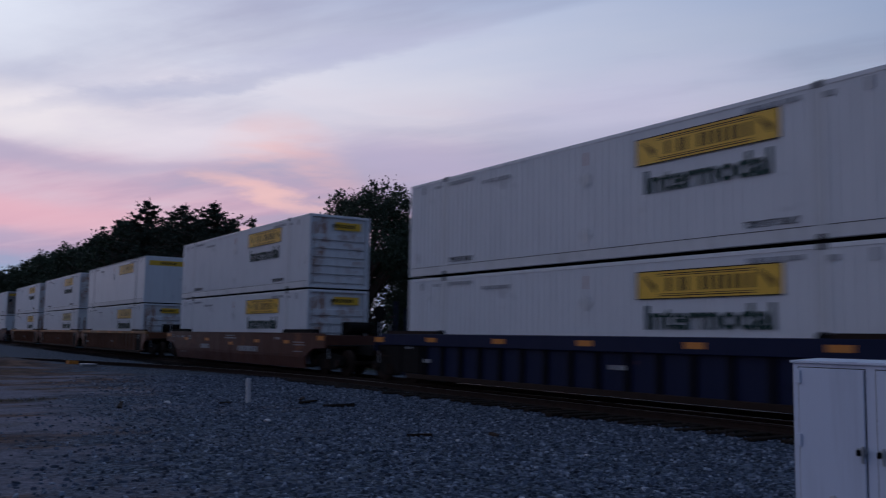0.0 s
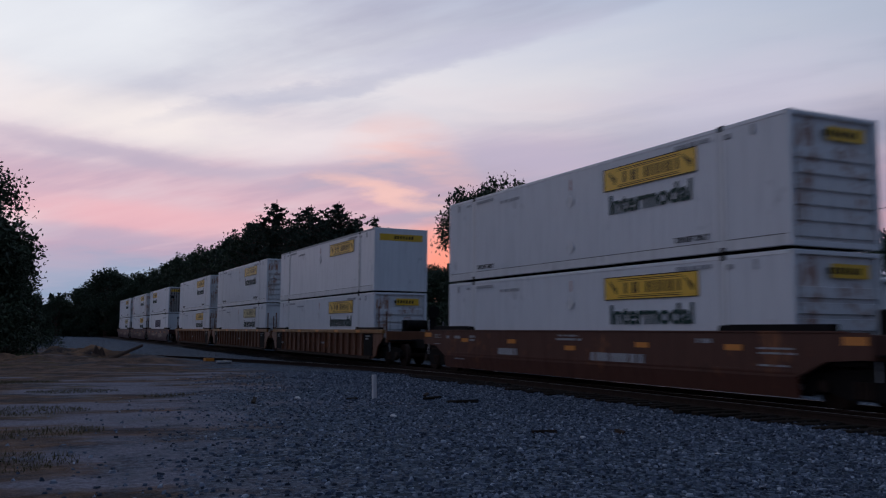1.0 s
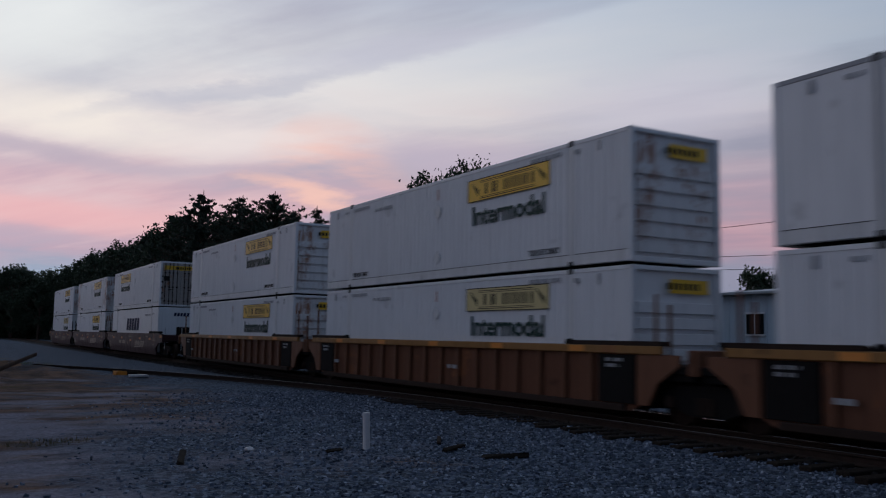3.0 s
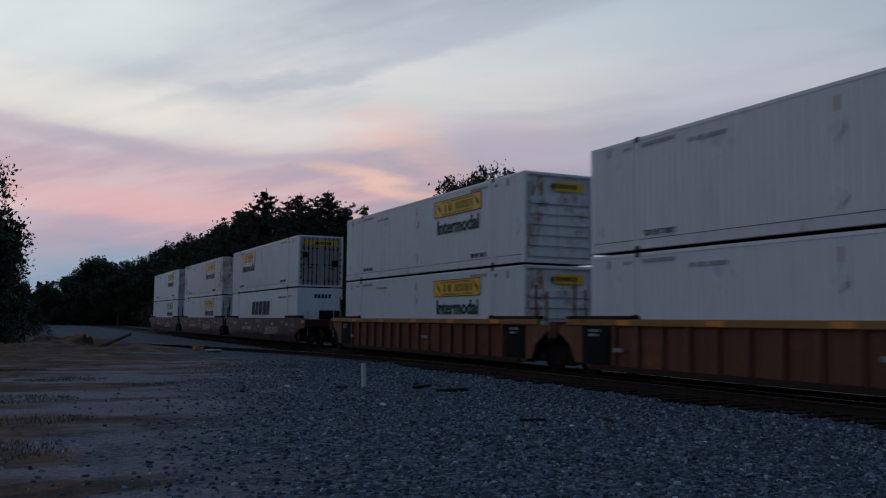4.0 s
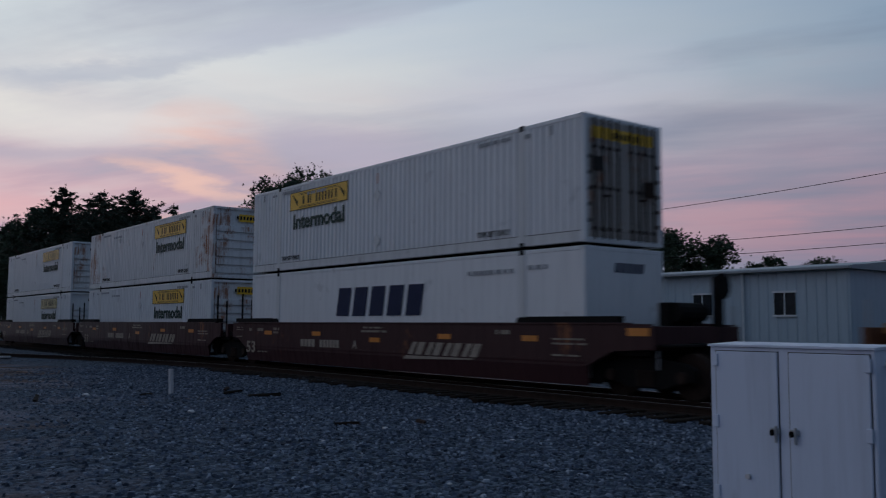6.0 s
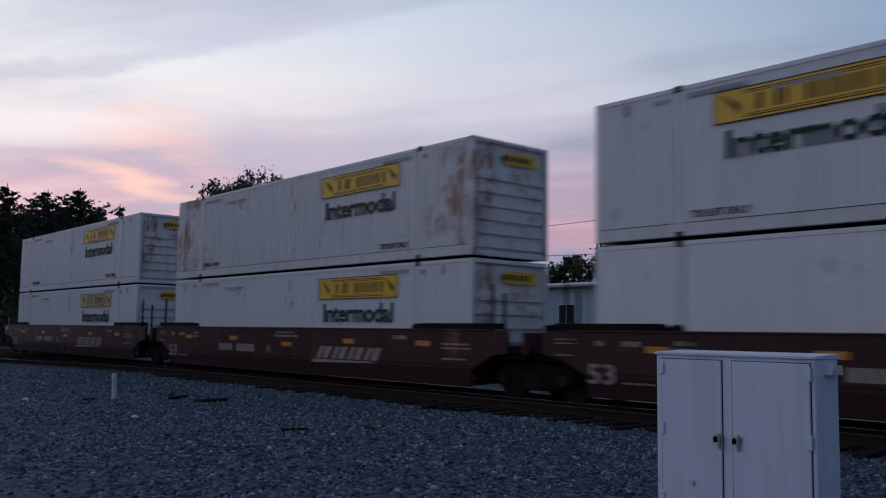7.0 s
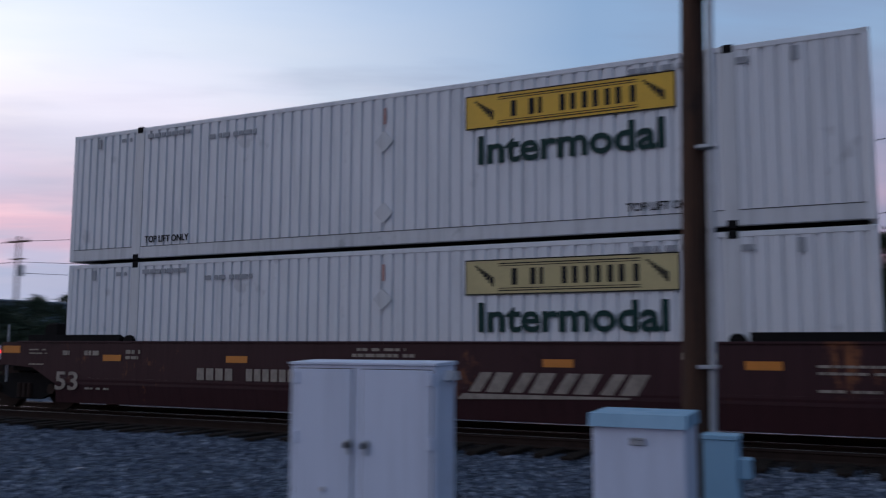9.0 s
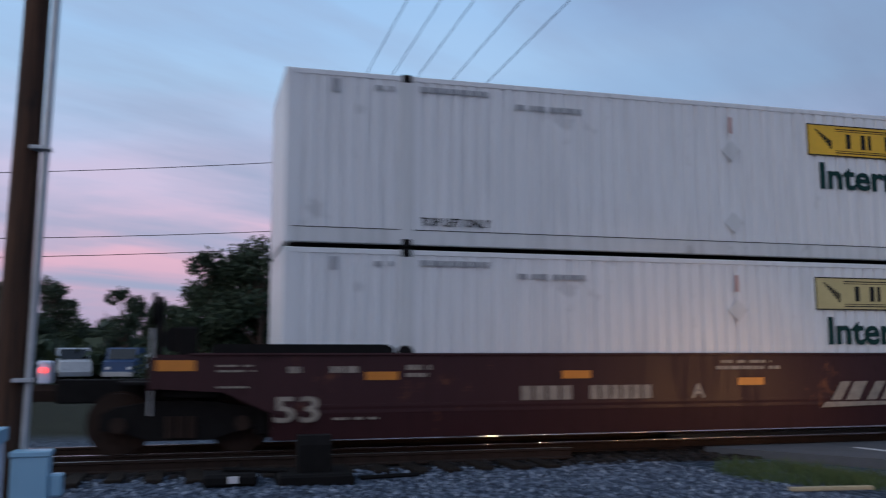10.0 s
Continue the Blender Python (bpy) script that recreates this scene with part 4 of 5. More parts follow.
        prism([(yy(9.6), 0.55), (yy(12.55), 0.62), (yy(12.6), 0.65), (yy(9.72), 0.65)], "x", x - 0.006, x, bm)
        part("slanting_mark", bm, "cream", car, "cream slanting blocks over a wedge")
    small_bars(car, [(0.1, 0.3, 1.22, 0.1), (0.75, 0.95, 1.22, 0.1), (1.0, 1.2, 1.22, 0.1), (1.95, 2.35, 1.26, 0.08), (1.95, 2.3, 1.15, 0.06), (-0.95, -0.4, 1.32, 0.03), (-0.95, -0.4, 1.24, 0.03), (-0.95, -0.5, 1.0, 0.03), (0.8, 1.5, 0.50, 0.04),
                     (7.6, 8.6, 1.35, 0.05), (7.5, 8.8, 1.24, 0.06), (13.4, 13.9, 1.25, 0.1), (15.3, 16.3, 1.15, 0.04), (15.3, 16.3, 1.05, 0.04), (15.3, 16.1, 0.8, 0.04)] if not ribbed else [(1.2, 1.6, 0.7, 0.1), (9.0, 9.5, 0.8, 0.1)], x, "cream" if kind == "maroon" else "grey_ink")
    if kind == "brown":
        small_bars(car, [(4.0, 5.2, 0.75, 0.2), (9.2, 11.5, 0.72, 0.22)], x, "grey_ink", "stencil_mark")
    return car


# rear end of each load at the start, measured along the line, and what it is
UNITS = [
    (175.63, "maroon", True, False, "jb_clean", "faded"), (155.80, "maroon", False, False, "rusty", "jb_clean"), (135.95, "maroon", False, True, "doors", "carrier"),
    (111.81, "ribbed", True, False, "jb", "jb_clean"), (92.13, "ribbed", False, False, "jb_clean", "faded"), (72.37, "ribbed", False, True, "plain", "jb"),
    (48.37, "brown", True, True, "jb", "jb_clean"), (24.66, "blue", True, True, "jb_clean", "jb_clean"),
]
TEXTS = {
    "jb": "white corrugated steel container with a yellow sign", "jb_clean": "clean white corrugated container with a bright yellow sign", "faded": "white corrugated container with a faded yellow sign",
    "rusty": "rust-streaked white corrugated container with a yellow sign", "doors": "white corrugated container with rust-stained end doors leading",
    "carrier": "smooth white container with slanting navy blocks", "plain": "smooth white plate-sided container with a yellow sign",
}
CARS = {"maroon": "dark maroon smooth-sided well car with cream stencils", "ribbed": "orange-brown ribbed well car with ochre top chord", "brown": "brown smooth-sided well car with orange reflectors", "blue": "dark blue smooth-sided well car"}
MOVING, TURNING = [], []
made = {}
for rear, kind, tail, nose, upper, lower in UNITS:
    y0 = rear - LONG / 2
    MOVING.append((well_car(kind, tail, nose, TURNING, CARS[kind]), TRACK, y0, 0.0))
    for style, z in ((lower, BASE), (upper, BASE + 2.91)):
        if style in made:
            ob = copy_thing(made[style], pose(0, 0, -50))
        else:
            ob = made[style] = container(style, TEXTS[style])
        MOVING.append((ob, TRACK, y0, z))
marker = thing("marker_device", pose(0, 0, 0), "end-of-train box with a glowing red lamp on the coupler", "signal")
part("case", box(-0.16, 0.16, -0.1, 0.1, 1.05, 1.42, 0.03), "cabinet", marker)
part("lens", rod((-0.17, 0, 1.27), (-0.19, 0, 1.27), 0.045, seg=14), "red_lamp", marker, "glowing red lens")
part("bracket", box(-0.08, 0.08, -0.05, 0.05, 0.95, 1.06, 0.01), "black", marker)
MOVING.append((marker, TRACK, 175.63 + 3.55, 0.0))


# ---------------------------------------------------------------- beside the track
def at_bearing(bearing, away):
    """A spot on the ground by its bearing from the lot's corner (degrees right of the line) and distance."""
    return away * math.sin(radians(bearing)), away * math.cos(radians(bearing))


def signal_cabinet():
    xc, y0, y1, top, deep = 5.60, 2.812, 4.043, 1.335, 0.31
    g = ground_height(xc, 3.3) - 0.02
    c = thing("equipment_cabinet", pose(xc, (y0 + y1) / 2, 0), "pale grey two-door steel equipment cabinet on gravel", "cabinet")
    w = (y1 - y0) / 2
    part("body", box(0.0, deep, -w, w, g, top - 0.03, 0.008), "cabinet", c)
    part("lid", prism([(-0.018, top - 0.032), (deep + 0.012, top - 0.03), (deep + 0.012, top), (-0.018, top - 0.016)], "y", -w - 0.007, w + 0.007), "cabinet", c, "sloping lid")
    for a, b in ((-w + 0.035, -0.02), (0.065, w - 0.055)):
        d = part("door", box(-0.014, -0.001, a, b, g + 0.12, top - 0.065, 0.005), "cabinet", c)
        gap = bmesh.new()
        for p in ((a - 0.007, a - 0.001, g + 0.115, top - 0.058), (b + 0.001, b + 0.007, g + 0.115, top - 0.058), (a, b, top - 0.0645, top - 0.059)):
            box(-0.003, -0.0005, *p, bm=gap)
        part("door_gap", gap, "ink", d)
    for y in (-w + 0.05, w - 0.05):
        for z in (0.22, 0.72, 1.16):
            part("hinge", box(-0.03, -0.012, y - 0.03, y + 0.012, z, z + 0.09, 0.004), "cabinet", c)
    for y in (-0.045, 0.10):
        part("padlock", box(-0.055, -0.02, y - 0.010, y + 0.010, 0.705, 0.745, 0.005), "black", c, "black padlock")
        hasp = rod((-0.035, y - 0.03, 0.77), (-0.035, y - 0.03, 0.66), 0.010, seg=8)
        box(-0.03, -0.012, y - 0.05, y + 0.02, 0.72, 0.755, 0.004, hasp)
        part("hasp", hasp, "galv", c)
    part("vent_cap", prism([(deep * 0.35, 1.20), (deep * 0.9, 1.20), (deep * 0.85, 1.26), (deep * 0.5, 1.27)], "y", -w - 0.05, -w + 0.01), "pipe", c, "small white vent cap")
    part("knob", rod((-0.04, 0.30, 0.40), (-0.012, 0.30, 0.40), 0.018, seg=10), "pipe", c)


def junction_box():
    xc = 5.85
    y1, y0 = xc / math.tan(radians(72.95)), xc / math.tan(radians(78.9))
    top = 1.44 - 6.06 * math.tan(radians(4.15))
    g = ground_height(xc, 1.4) - 0.02
    b = thing("junction_box", pose(xc, (y0 + y1) / 2, 0), "pale grey steel junction box with overhanging lid", "box")
    w = (y1 - y0) / 2
    part("body", box(0.02, 0.4, -w + 0.015, w - 0.015, g, top - 0.06, 0.01), "cabinet", b)
    part("lid", prism([(-0.02, top - 0.085), (0.42, top - 0.07), (0.42, top + 0.015), (0.0, top)], "y", -w, w), "bluebox", b, "pale blue-white lid")
    part("latch", box(0.0, 0.02, -0.05, 0.05, top - 0.20, top - 0.15, 0.005), "galv", b)
    part("latch_pull", box(-0.012, 0.004, -0.04, 0.04, top - 0.165, top - 0.15, 0.004), "galv", b)


def utility_pole():
    x, y = at_bearing(79.37, 8.3)
    p = thing("utility_pole", pose(x, y, 0), "tall brown wooden utility pole with conduit", "utility pole")
    bm = bmesh.new()
    rings = []
    for k in range(13):
        z = -0.5 + k * 0.85
        r = 0.128 - 0.004 * k
        rings.append([bm.verts.new((r * (1 + 0.03 * noise.noise(Vector((a, z, 2)))) * math.cos(a) - 0.012 * z * 0.6, r * math.sin(a) - 0.018 * z, z)) for a in [i * math.tau / 16 for i in range(16)]])
    for r0, r1 in zip(rings, rings[1:]):
        for i in range(16):
            bm.faces.new((r0[i], r0[(i + 1) % 16], r1[(i + 1) % 16], r1[i]))
    bm.faces.new(rings[-1])
    part("shaft", bm, "polewood", p, "weathered brown wood", True)
    part("conduit", rod((-0.08, -0.165, 0.3), (-0.14, -0.30, 7.0), 0.032, seg=10), "galv", p, "grey conduit")
    for z in (1.25, 3.2, 4.6):
        part("strap", box(-0.19, -0.05, -0.21 - 0.018 * z, -0.05 - 0.018 * z, z, z + 0.035, 0.005), "galv", p, "metal strap")
    m = part("meter_box", box(-0.30, -0.10, -0.40, -0.115, -0.3, 0.69, 0.012), "bluebox", p, "pale blue metal meter box")
    part("meter_lid", box(-0.315, -0.09, -0.41, -0.105, 0.66, 0.71, 0.01), "bluebox", m)
    part("lug", box(-0.27, -0.13, -0.50, -0.40, 0.34, 0.52, 0.015), "bluebox", m)
    return p


def cables(name, label, spans, r):
    for a, b, sag in spans:
        cu = bpy.data.curves.new(name, "CURVE")
        cu.dimensions, cu.bevel_depth, cu.bevel_resolution = "3D", r, 1
        sp = cu.splines.new("POLY")
        n = 24
        sp.points.add(n - 1)
        for i in range(n):
            f = i / (n - 1)
            q = Vector(a).lerp(Vector(b), f)
            sp.points[i].co = (q.x, q.y, q.z - sag * 4 * f * (1 - f), 1)
        ob = new(name, cu)
        cu.materials.append(MAT["black"])
        tagged(ob, label, "cable")


def small_post():
    x, y = at_bearing(20.7, 22.6)
    g = ground_height(x, y)
    p = link_mesh("marker_post", shift(rod((0, 0, -0.1), (0, 0, 0.60), 0.062, 0.06, 12), z=g), "pipe")
    p.matrix_basis = pose(x, y, 0, 0, -2, 0)
    tagged(p, "short pale plastic marker post in gravel", "post")


def debris():
    rng = random.Random(8)
    for bearing, away, ln, w, h, rz, mat, lab in ((26.3, 21.6, 0.75, 0.12, 0.07, -10, "tie", "dark broken piece of tie on gravel"), (24.0, 23.5, 0.9, 0.07, 0.06, 60, "rust", "thin rusty scrap on gravel"), (31.5, 15.0, 0.5, 0.07, 0.05, 5, "rust", "thin rusty scrap on gravel"),
                                            (36.2, 15.3, 0.45, 0.06, 0.05, 70, "rust", "thin rusty scrap on gravel"), (19.3, 22.2, 0.4, 0.06, 0.04, 30, "tie", "dark broken piece of tie on gravel"), (13.2, 21.5, 1.1, 0.10, 0.06, 75, "tie", "dark broken piece of tie on gravel"),
                                            (10.4, 45.0, 0.45, 0.25, 0.16, 20, "orange", "small orange scrap beside the old spur"), (11.3, 44.0, 0.7, 0.3, 0.10, 10, "pipe", "pale slab beside the old spur"), (10.9, 45.5, 0.6, 0.3, 0.14, -15, "tie", "dark broken piece of tie by the old spur"), (24.4, 22.4, 0.8, 0.08, 0.06, 35, "tie", "dark broken piece of tie on gravel")):
        x, y = at_bearing(bearing, away)
        bm = box(-ln / 2, ln / 2, -w / 2, w / 2, 0, h, 0.015)
        for q in bm.verts:
            q.co += Vector((rng.uniform(-0.03, 0.03), rng.uniform(-0.02, 0.02), rng.uniform(-0.01, 0.02)))
        o = link_mesh("scrap", bm, mat)
        o.matrix_basis = pose(x, y, ground_height(x, y), rng.uniform(-3, 3), rng.uniform(-3, 3), rz)
        tagged(o, lab, "scrap")
    for bearing, away, s in ((21.93, 17.6, 0.065), (33.9, 14.3, 0.045), (15.9, 22.5, 0.08), (30.0, 12.5, 0.03), (42.0, 13.0, 0.04), (38.0, 9.5, 0.03)):
        x, y = at_bearing(bearing, away)
        bm = bmesh.new()
        bmesh.ops.create_icosphere(bm, subdivisions=2, radius=s)
        for q in bm.verts:
            q.co *= 1 + 0.3 * noise.noise(q.co * 14)
            q.co.z *= 0.55
        o = link_mesh("pale_stone", bm, "pipe")
        o.matrix_basis = pose(x, y, ground_height(x, y) + s * 0.3)
        tagged(o, "pale whitish stone lying on gravel", "stone")


def switch_machine():
    x, y = 12.35, -1.55
    g = ground_height(x, y)
    s = thing("switch_stand", pose(x, y, g), "dark trackside switch stand among rods on ballast", "switch stand")
    part("base", box(-0.45, 0.5, -0.5, 0.5, -0.02, 0.14, 0.03), "black", s)
    part("housing", prism([(-0.2, 0.12), (0.2, 0.12), (0.19, 0.5), (0.12, 0.62), (-0.12, 0.62), (-0.19, 0.5)], "y", -0.22, 0.22), "black", s, "dark box housing")
    part("throw_rod", rod((-0.1, 1.2, 0.08), (1.6, 0.9, 0.06), 0.035), "rust", s)
    part("lever", rod((0, 0.35, 0.15), (0.0, 1.2, 0.2), 0.03), "black", s)
    part("cover", box(-0.3, 0.3, 0.75, 1.45, 0.0, 0.16, 0.04), "black", s)
    part("lock_plate", box(-0.32, -0.29, 1.0, 1.14, 0.05, 0.14, 0.005), "pipe", s, "pale plate")
    part("cable_loop", rod((-0.2, -0.6, 0.05), (0.1, -1.5, 0.03), 0.03), "black", s)


# ---------------------------------------------------------------- plants
def leaves_mesh(name, centres, radii, per, size, seed, mat, flat=0.75, hollow=0.45):
    """A crown of many small leaf sprays gathered in clumps; each spray is a bent pair of blades."""
    rng = np.random.default_rng(seed)
    P = []
    for c, r in zip(centres, radii):
        n = int(per * r * r)
        d = rng.normal(size=(n, 3))
        d /= np.linalg.norm(d, axis=1)[:, None]
        k = rng.uniform(hollow, 1.0, (n, 1)) ** 0.7 + np.abs(rng.normal(0, 0.36, (n, 1)))
        P.append(np.array(c) + d * k * r * np.array([1, 1, flat]))
    P = np.concatenate(P)
    n = len(P)
    a = rng.normal(size=(n, 3))
    a /= np.linalg.norm(a, axis=1)[:, None]
    b = np.cross(a, rng.normal(size=(n, 3)))
    b /= np.linalg.norm(b, axis=1)[:, None]
    s = rng.uniform(size * 0.6, size * 1.4, (n, 1))
    tip, tail, l, r = P + a * s, P - a * s, P + b * s * 0.5, P - b * s * 0.5
    lift = np.cross(a, b) * s * 0.25
    v = np.stack([tail, l + lift, tip, r + lift], 1).reshape(-1, 3)
    i = 4 * np.arange(n)[:, None]
    f = np.concatenate([i + [0, 1, 2], i + [0, 2, 3]])
    me = bpy.data.meshes.new(name)
    me.from_pydata(v.tolist(), [], f.tolist())
    me.materials.append(MAT[mat])
    return new(name, me)


def limb(bm, p, q, r0, r1, bend, seg=6):
    p, q = Vector(p), Vector(q)
    mid = (p + q) / 2 + Vector(bend)
    pts = [p, (p + mid) / 2 + Vector(bend) * 0.2, mid, (mid + q) / 2 + Vector(bend) * 0.2, q]
    for k in range(4):
        rod(pts[k], pts[k + 1], r0 + (r1 - r0) * k / 4, r0 + (r1 - r0) * (k + 1) / 4, seg, bm)


def broadleaf(seed, height, spread, clumps, per, size, label, low=0.3, crest=0.96):
    rng = random.Random(seed)
    t = thing("tree", pose(0, 0, -90), label, "tree")
    bm = bmesh.new()
    limb(bm, (0, 0, -0.3), (0.2, 0.1, height * 0.62), height * 0.026, height * 0.012, (0.15, 0.1, 0))
    cs, rs = [], []
    for k in range(clumps):
        a, f = rng.uniform(0, math.tau), (k + 0.5) / clumps
        z = height * (low + (0.93 - low) * f)
        w = spread * math.sin(math.pi * (0.16 + (crest - 0.16) * f)) ** 0.7 * rng.uniform(0.45, 1.0)
        c = (w * math.cos(a), w * math.sin(a), z)
        r = spread * rng.uniform(0.18, 0.32)
        limb(bm, (0.1, 0.05, z * rng.uniform(0.55, 0.75)), c, height * 0.009, height * 0.003, (0, 0, 0.3), 5)
        cs.append(c)
        rs.append(r)
        for _ in range(8):
            out = Vector((rng.gauss(0, 1), rng.gauss(0, 1), rng.gauss(0, 0.8))).normalized()
            cs.append(tuple(Vector(c) + out * r * rng.uniform(0.7, 1.25)))
            rs.append(r * rng.uniform(0.16, 0.5))
    part("trunk", bm, "bark", t)
    o = leaves_mesh("crown", cs, rs, per, size, seed, "leaf")
    o.parent = t
    return t


def pine(seed, height, spread, label, ragged=0.2, per=420, crest=2.0):
    """A conifer: tiers of rising branches with needle sprays, a filled heart and ragged tips. crest: how broad the top is."""
    rng = random.Random(seed)
    t = thing("pine_tree", pose(0, 0, -90), label, "tree")
    bm = rod((0, 0, -0.3), (0.1, 0.1, height), height * 0.018, 0.03, 8)
    cs, rs = [], []
    layers = 26
    for k in range(layers):
        f = k / (layers - 1)
        z = height * (0.08 + 0.88 * f)
        w = spread * (1.0 - f ** crest) ** 0.75 * rng.uniform(0.8, 1.1) + 0.1
        for j in range(2 + round(4 * min(1.0, w / 3))):
            a, e = rng.uniform(0, math.tau), w * rng.uniform(0.1, 0.7)
            cs.append((e * math.cos(a), e * math.sin(a), z + rng.uniform(-0.3, 0.2)))
            rs.append(0.05 + 0.16 * w)
        for j in range(3 + round(6 * min(1.0, w / 3))):
            a = rng.uniform(0, math.tau)
            e = w * rng.uniform(0.6, 1.0) * (rng.uniform(1.2, 1.6) if rng.random() < ragged else 1.0) + 0.15
            tip = (e * math.cos(a), e * math.sin(a), z + e * rng.uniform(0.0, 0.4))
            rod((0, 0, z - 0.15 * e), tip, 0.05, 0.012, 4, bm)
            for g in (0.4, 0.55, 0.67, 0.77, 0.86, 0.93, 1.0):
                cs.append(tuple(Vector((0, 0, z - 0.15 * e)).lerp(Vector(tip), g) + Vector((rng.gauss(0, 0.12), rng.gauss(0, 0.12), rng.gauss(0, 0.06)))))
                rs.append(rng.uniform(0.10, 0.20) * (1.6 - g))
    part("trunk", bm, "bark", t)
    o = leaves_mesh("crown", cs, rs, per, 0.13, seed, "needle", 0.5, 0.1)
    o.parent = t
    return t


def bush(seed, w, h, label):
    rng = random.Random(seed)
    t = thing("bush", pose(0, 0, -90), label, "bush")
    bm = bmesh.new()
    cs, rs = [], []
    for k in range(9):
        c = (rng.uniform(-w, w), rng.uniform(-w * 0.6, w * 0.6), rng.uniform(0.25, 0.85) * h)
        rod((0, 0, -0.1), c, 0.04, 0.01, 5, bm)
        cs.append(c)
        rs.append(rng.uniform(0.3, 0.5) * h)
    part("stems", bm, "bark", t)
    o = leaves_mesh("foliage", cs, rs, 230, 0.13, seed, "leaf")
    o.parent = t
    return t


def put(template, x, y, scale=1.0, turn=0.0, lift=-0.25, wide=1.0):
    return copy_thing(template, pose(x, y, lift, 0, 0, turn) @ Matrix.Diagonal((scale * wide, scale * wide, scale, 1)))


def woods():
    dark = "dark green broadleaf tree, nearly black at dusk"
    oak = [broadleaf(11, 12.0, 4.2, 26, 215, 0.19, dark, 0.06), broadleaf(12, 12.0, 3.6, 24, 230, 0.19, dark, 0.06), broadleaf(13, 12.0, 4.8, 28, 185, 0.20, dark, 0.08)]
    airy = broadleaf(21, 12.0, 4.6, 56, 330, 0.125, "airy broadleaf tree with gaps, dark at dusk", 0.22, 0.80)
    pines = [pine(31, 14.0, 4.4, "dense dark conifer with ragged branch tips", 0.3, 420, 2.6), pine(32, 14.0, 3.9, "dark pine tree with ragged level branches", 0.45, 380, 6.0), pine(33, 14.0, 2.3, "thin airy pine with sparse branches", 0.5, 260, 3.0)]
    shrub = [bush(41, 2.2, 2.4, "dense dark green bush beside the railway"), bush(42, 3.0, 3.0, "dense dark green bush beside the railway")]
    rng = random.Random(77)
    eye = 1.44

    def by(bearing, x, el):
        """Place by bearing and distance from the line, with the height that fills that rise."""
        away = x / math.sin(radians(bearing))
        return x, x / math.tan(radians(bearing)), eye + 0.25 + away * math.tan(radians(el))

    # the line of trees beyond the track: bearing, distance from the line, rise, kind
    for bearing, x, el, kind in ((14.2, 25, 8.4, 0), (12.7, 26, 7.2, 3), (11.4, 26, 6.0, 0), (10.1, 26, 5.3, 3), (16.4, 25, 8.2, 1), (18.2, 25.5, 8.45, 1), (20.6, 24.5, 7.6, 2), (19.6, 26, 6.9, 1), (21.5, 25, 6.6, 2),
                                 (15.4, 28, 7.2, 3), (17.3, 29, 7.2, 3), (13.4, 29, 6.9, 3), (19.2, 28, 6.5, 3), (20.6, 28, 5.7, 3), (22.2, 28, 4.8, 3), (24.0, 29, 4.4, 3), (25.2, 29, 4.2, 3),
                                 (8.9, 27, 4.8, 3), (8.0, 26, 4.5, 3), (7.2, 26, 3.8, 3), (6.5, 26, 3.3, 3), (9.4, 30, 4.8, 3), (10.8, 29, 5.2, 3), (12.0, 29, 5.9, 3)):
        px, py, tall = by(bearing, x, el)
        tpl = oak[rng.randrange(3)] if kind == 3 else pines[kind]
        put(tpl, px, py, tall / (12.3 if kind == 3 else 14.2), rng.uniform(0, 360))
    px, py, tall = by(28.1, 25, 9.9)
    put(airy, px, py, tall / 12.2, 40, wide=0.82)
    px, py, tall = by(32.2, 27, 7.0)
    put(airy, px, py, tall / 12.2, 200, wide=0.5)
    for bearing, x, s in ((30.2, 27, 1.0), (31.4, 28, 1.0), (27.0, 26, 0.9), (25.5, 25, 0.9), (33.0, 33, 0.8)):
        put(shrub[rng.randrange(2)], x, x / math.tan(radians(bearing)), s, rng.uniform(0, 360))
    for k in range(16):
        put(shrub[k % 2], 23.5 + rng.uniform(-1, 2), 52 + k * 8 + rng.uniform(-2, 2), rng.uniform(0.9, 1.5), rng.uniform(0, 360))
    # woods where the line runs out of sight
    for bearing, away, el in ((1.6, 210, 1.9), (2.6, 215, 2.4), (3.4, 205, 2.9), (4.3, 200, 3.75), (5.2, 205, 3.3), (6.0, 210, 3.5), (6.8, 200, 3.3), (4.8, 230, 3.6), (3.0, 240, 2.6), (5.7, 190, 2.9), (0.4, 220, 2.2), (-1, 220, 2.4)):
        px, py = at_bearing(bearing, away)
        put(oak[rng.randrange(3)], px, py, (eye + 0.25 + away * math.tan(radians(el))) / 12.3, rng.uniform(0, 360))
    # the near side, where the lot ends
    for bearing, away, el, tpl in ((-5.2, 62, 11.5, 0), (-2.9, 66, 6.6, 1), (-7.5, 60, 12, 2), (-4.4, 70, 10.6, 1), (-11, 58, 11, 0)):
        px, py = at_bearing(bearing, away)
        put(oak[tpl] if tpl != 1 else airy, px, py, (eye + 0.25 + away * math.tan(radians(el))) / 12.3, rng.uniform(0, 360))
    for bearing, away, s in ((-1.0, 64, 0.8), (-2.5, 60, 1.1), (0.2, 70, 0.6), (-4, 58, 1.2), (-6.5, 55, 1.3)):
        px, py = at_bearing(bearing, away)
        put(shrub[rng.randrange(2)], px, py, s, rng.uniform(0, 360))
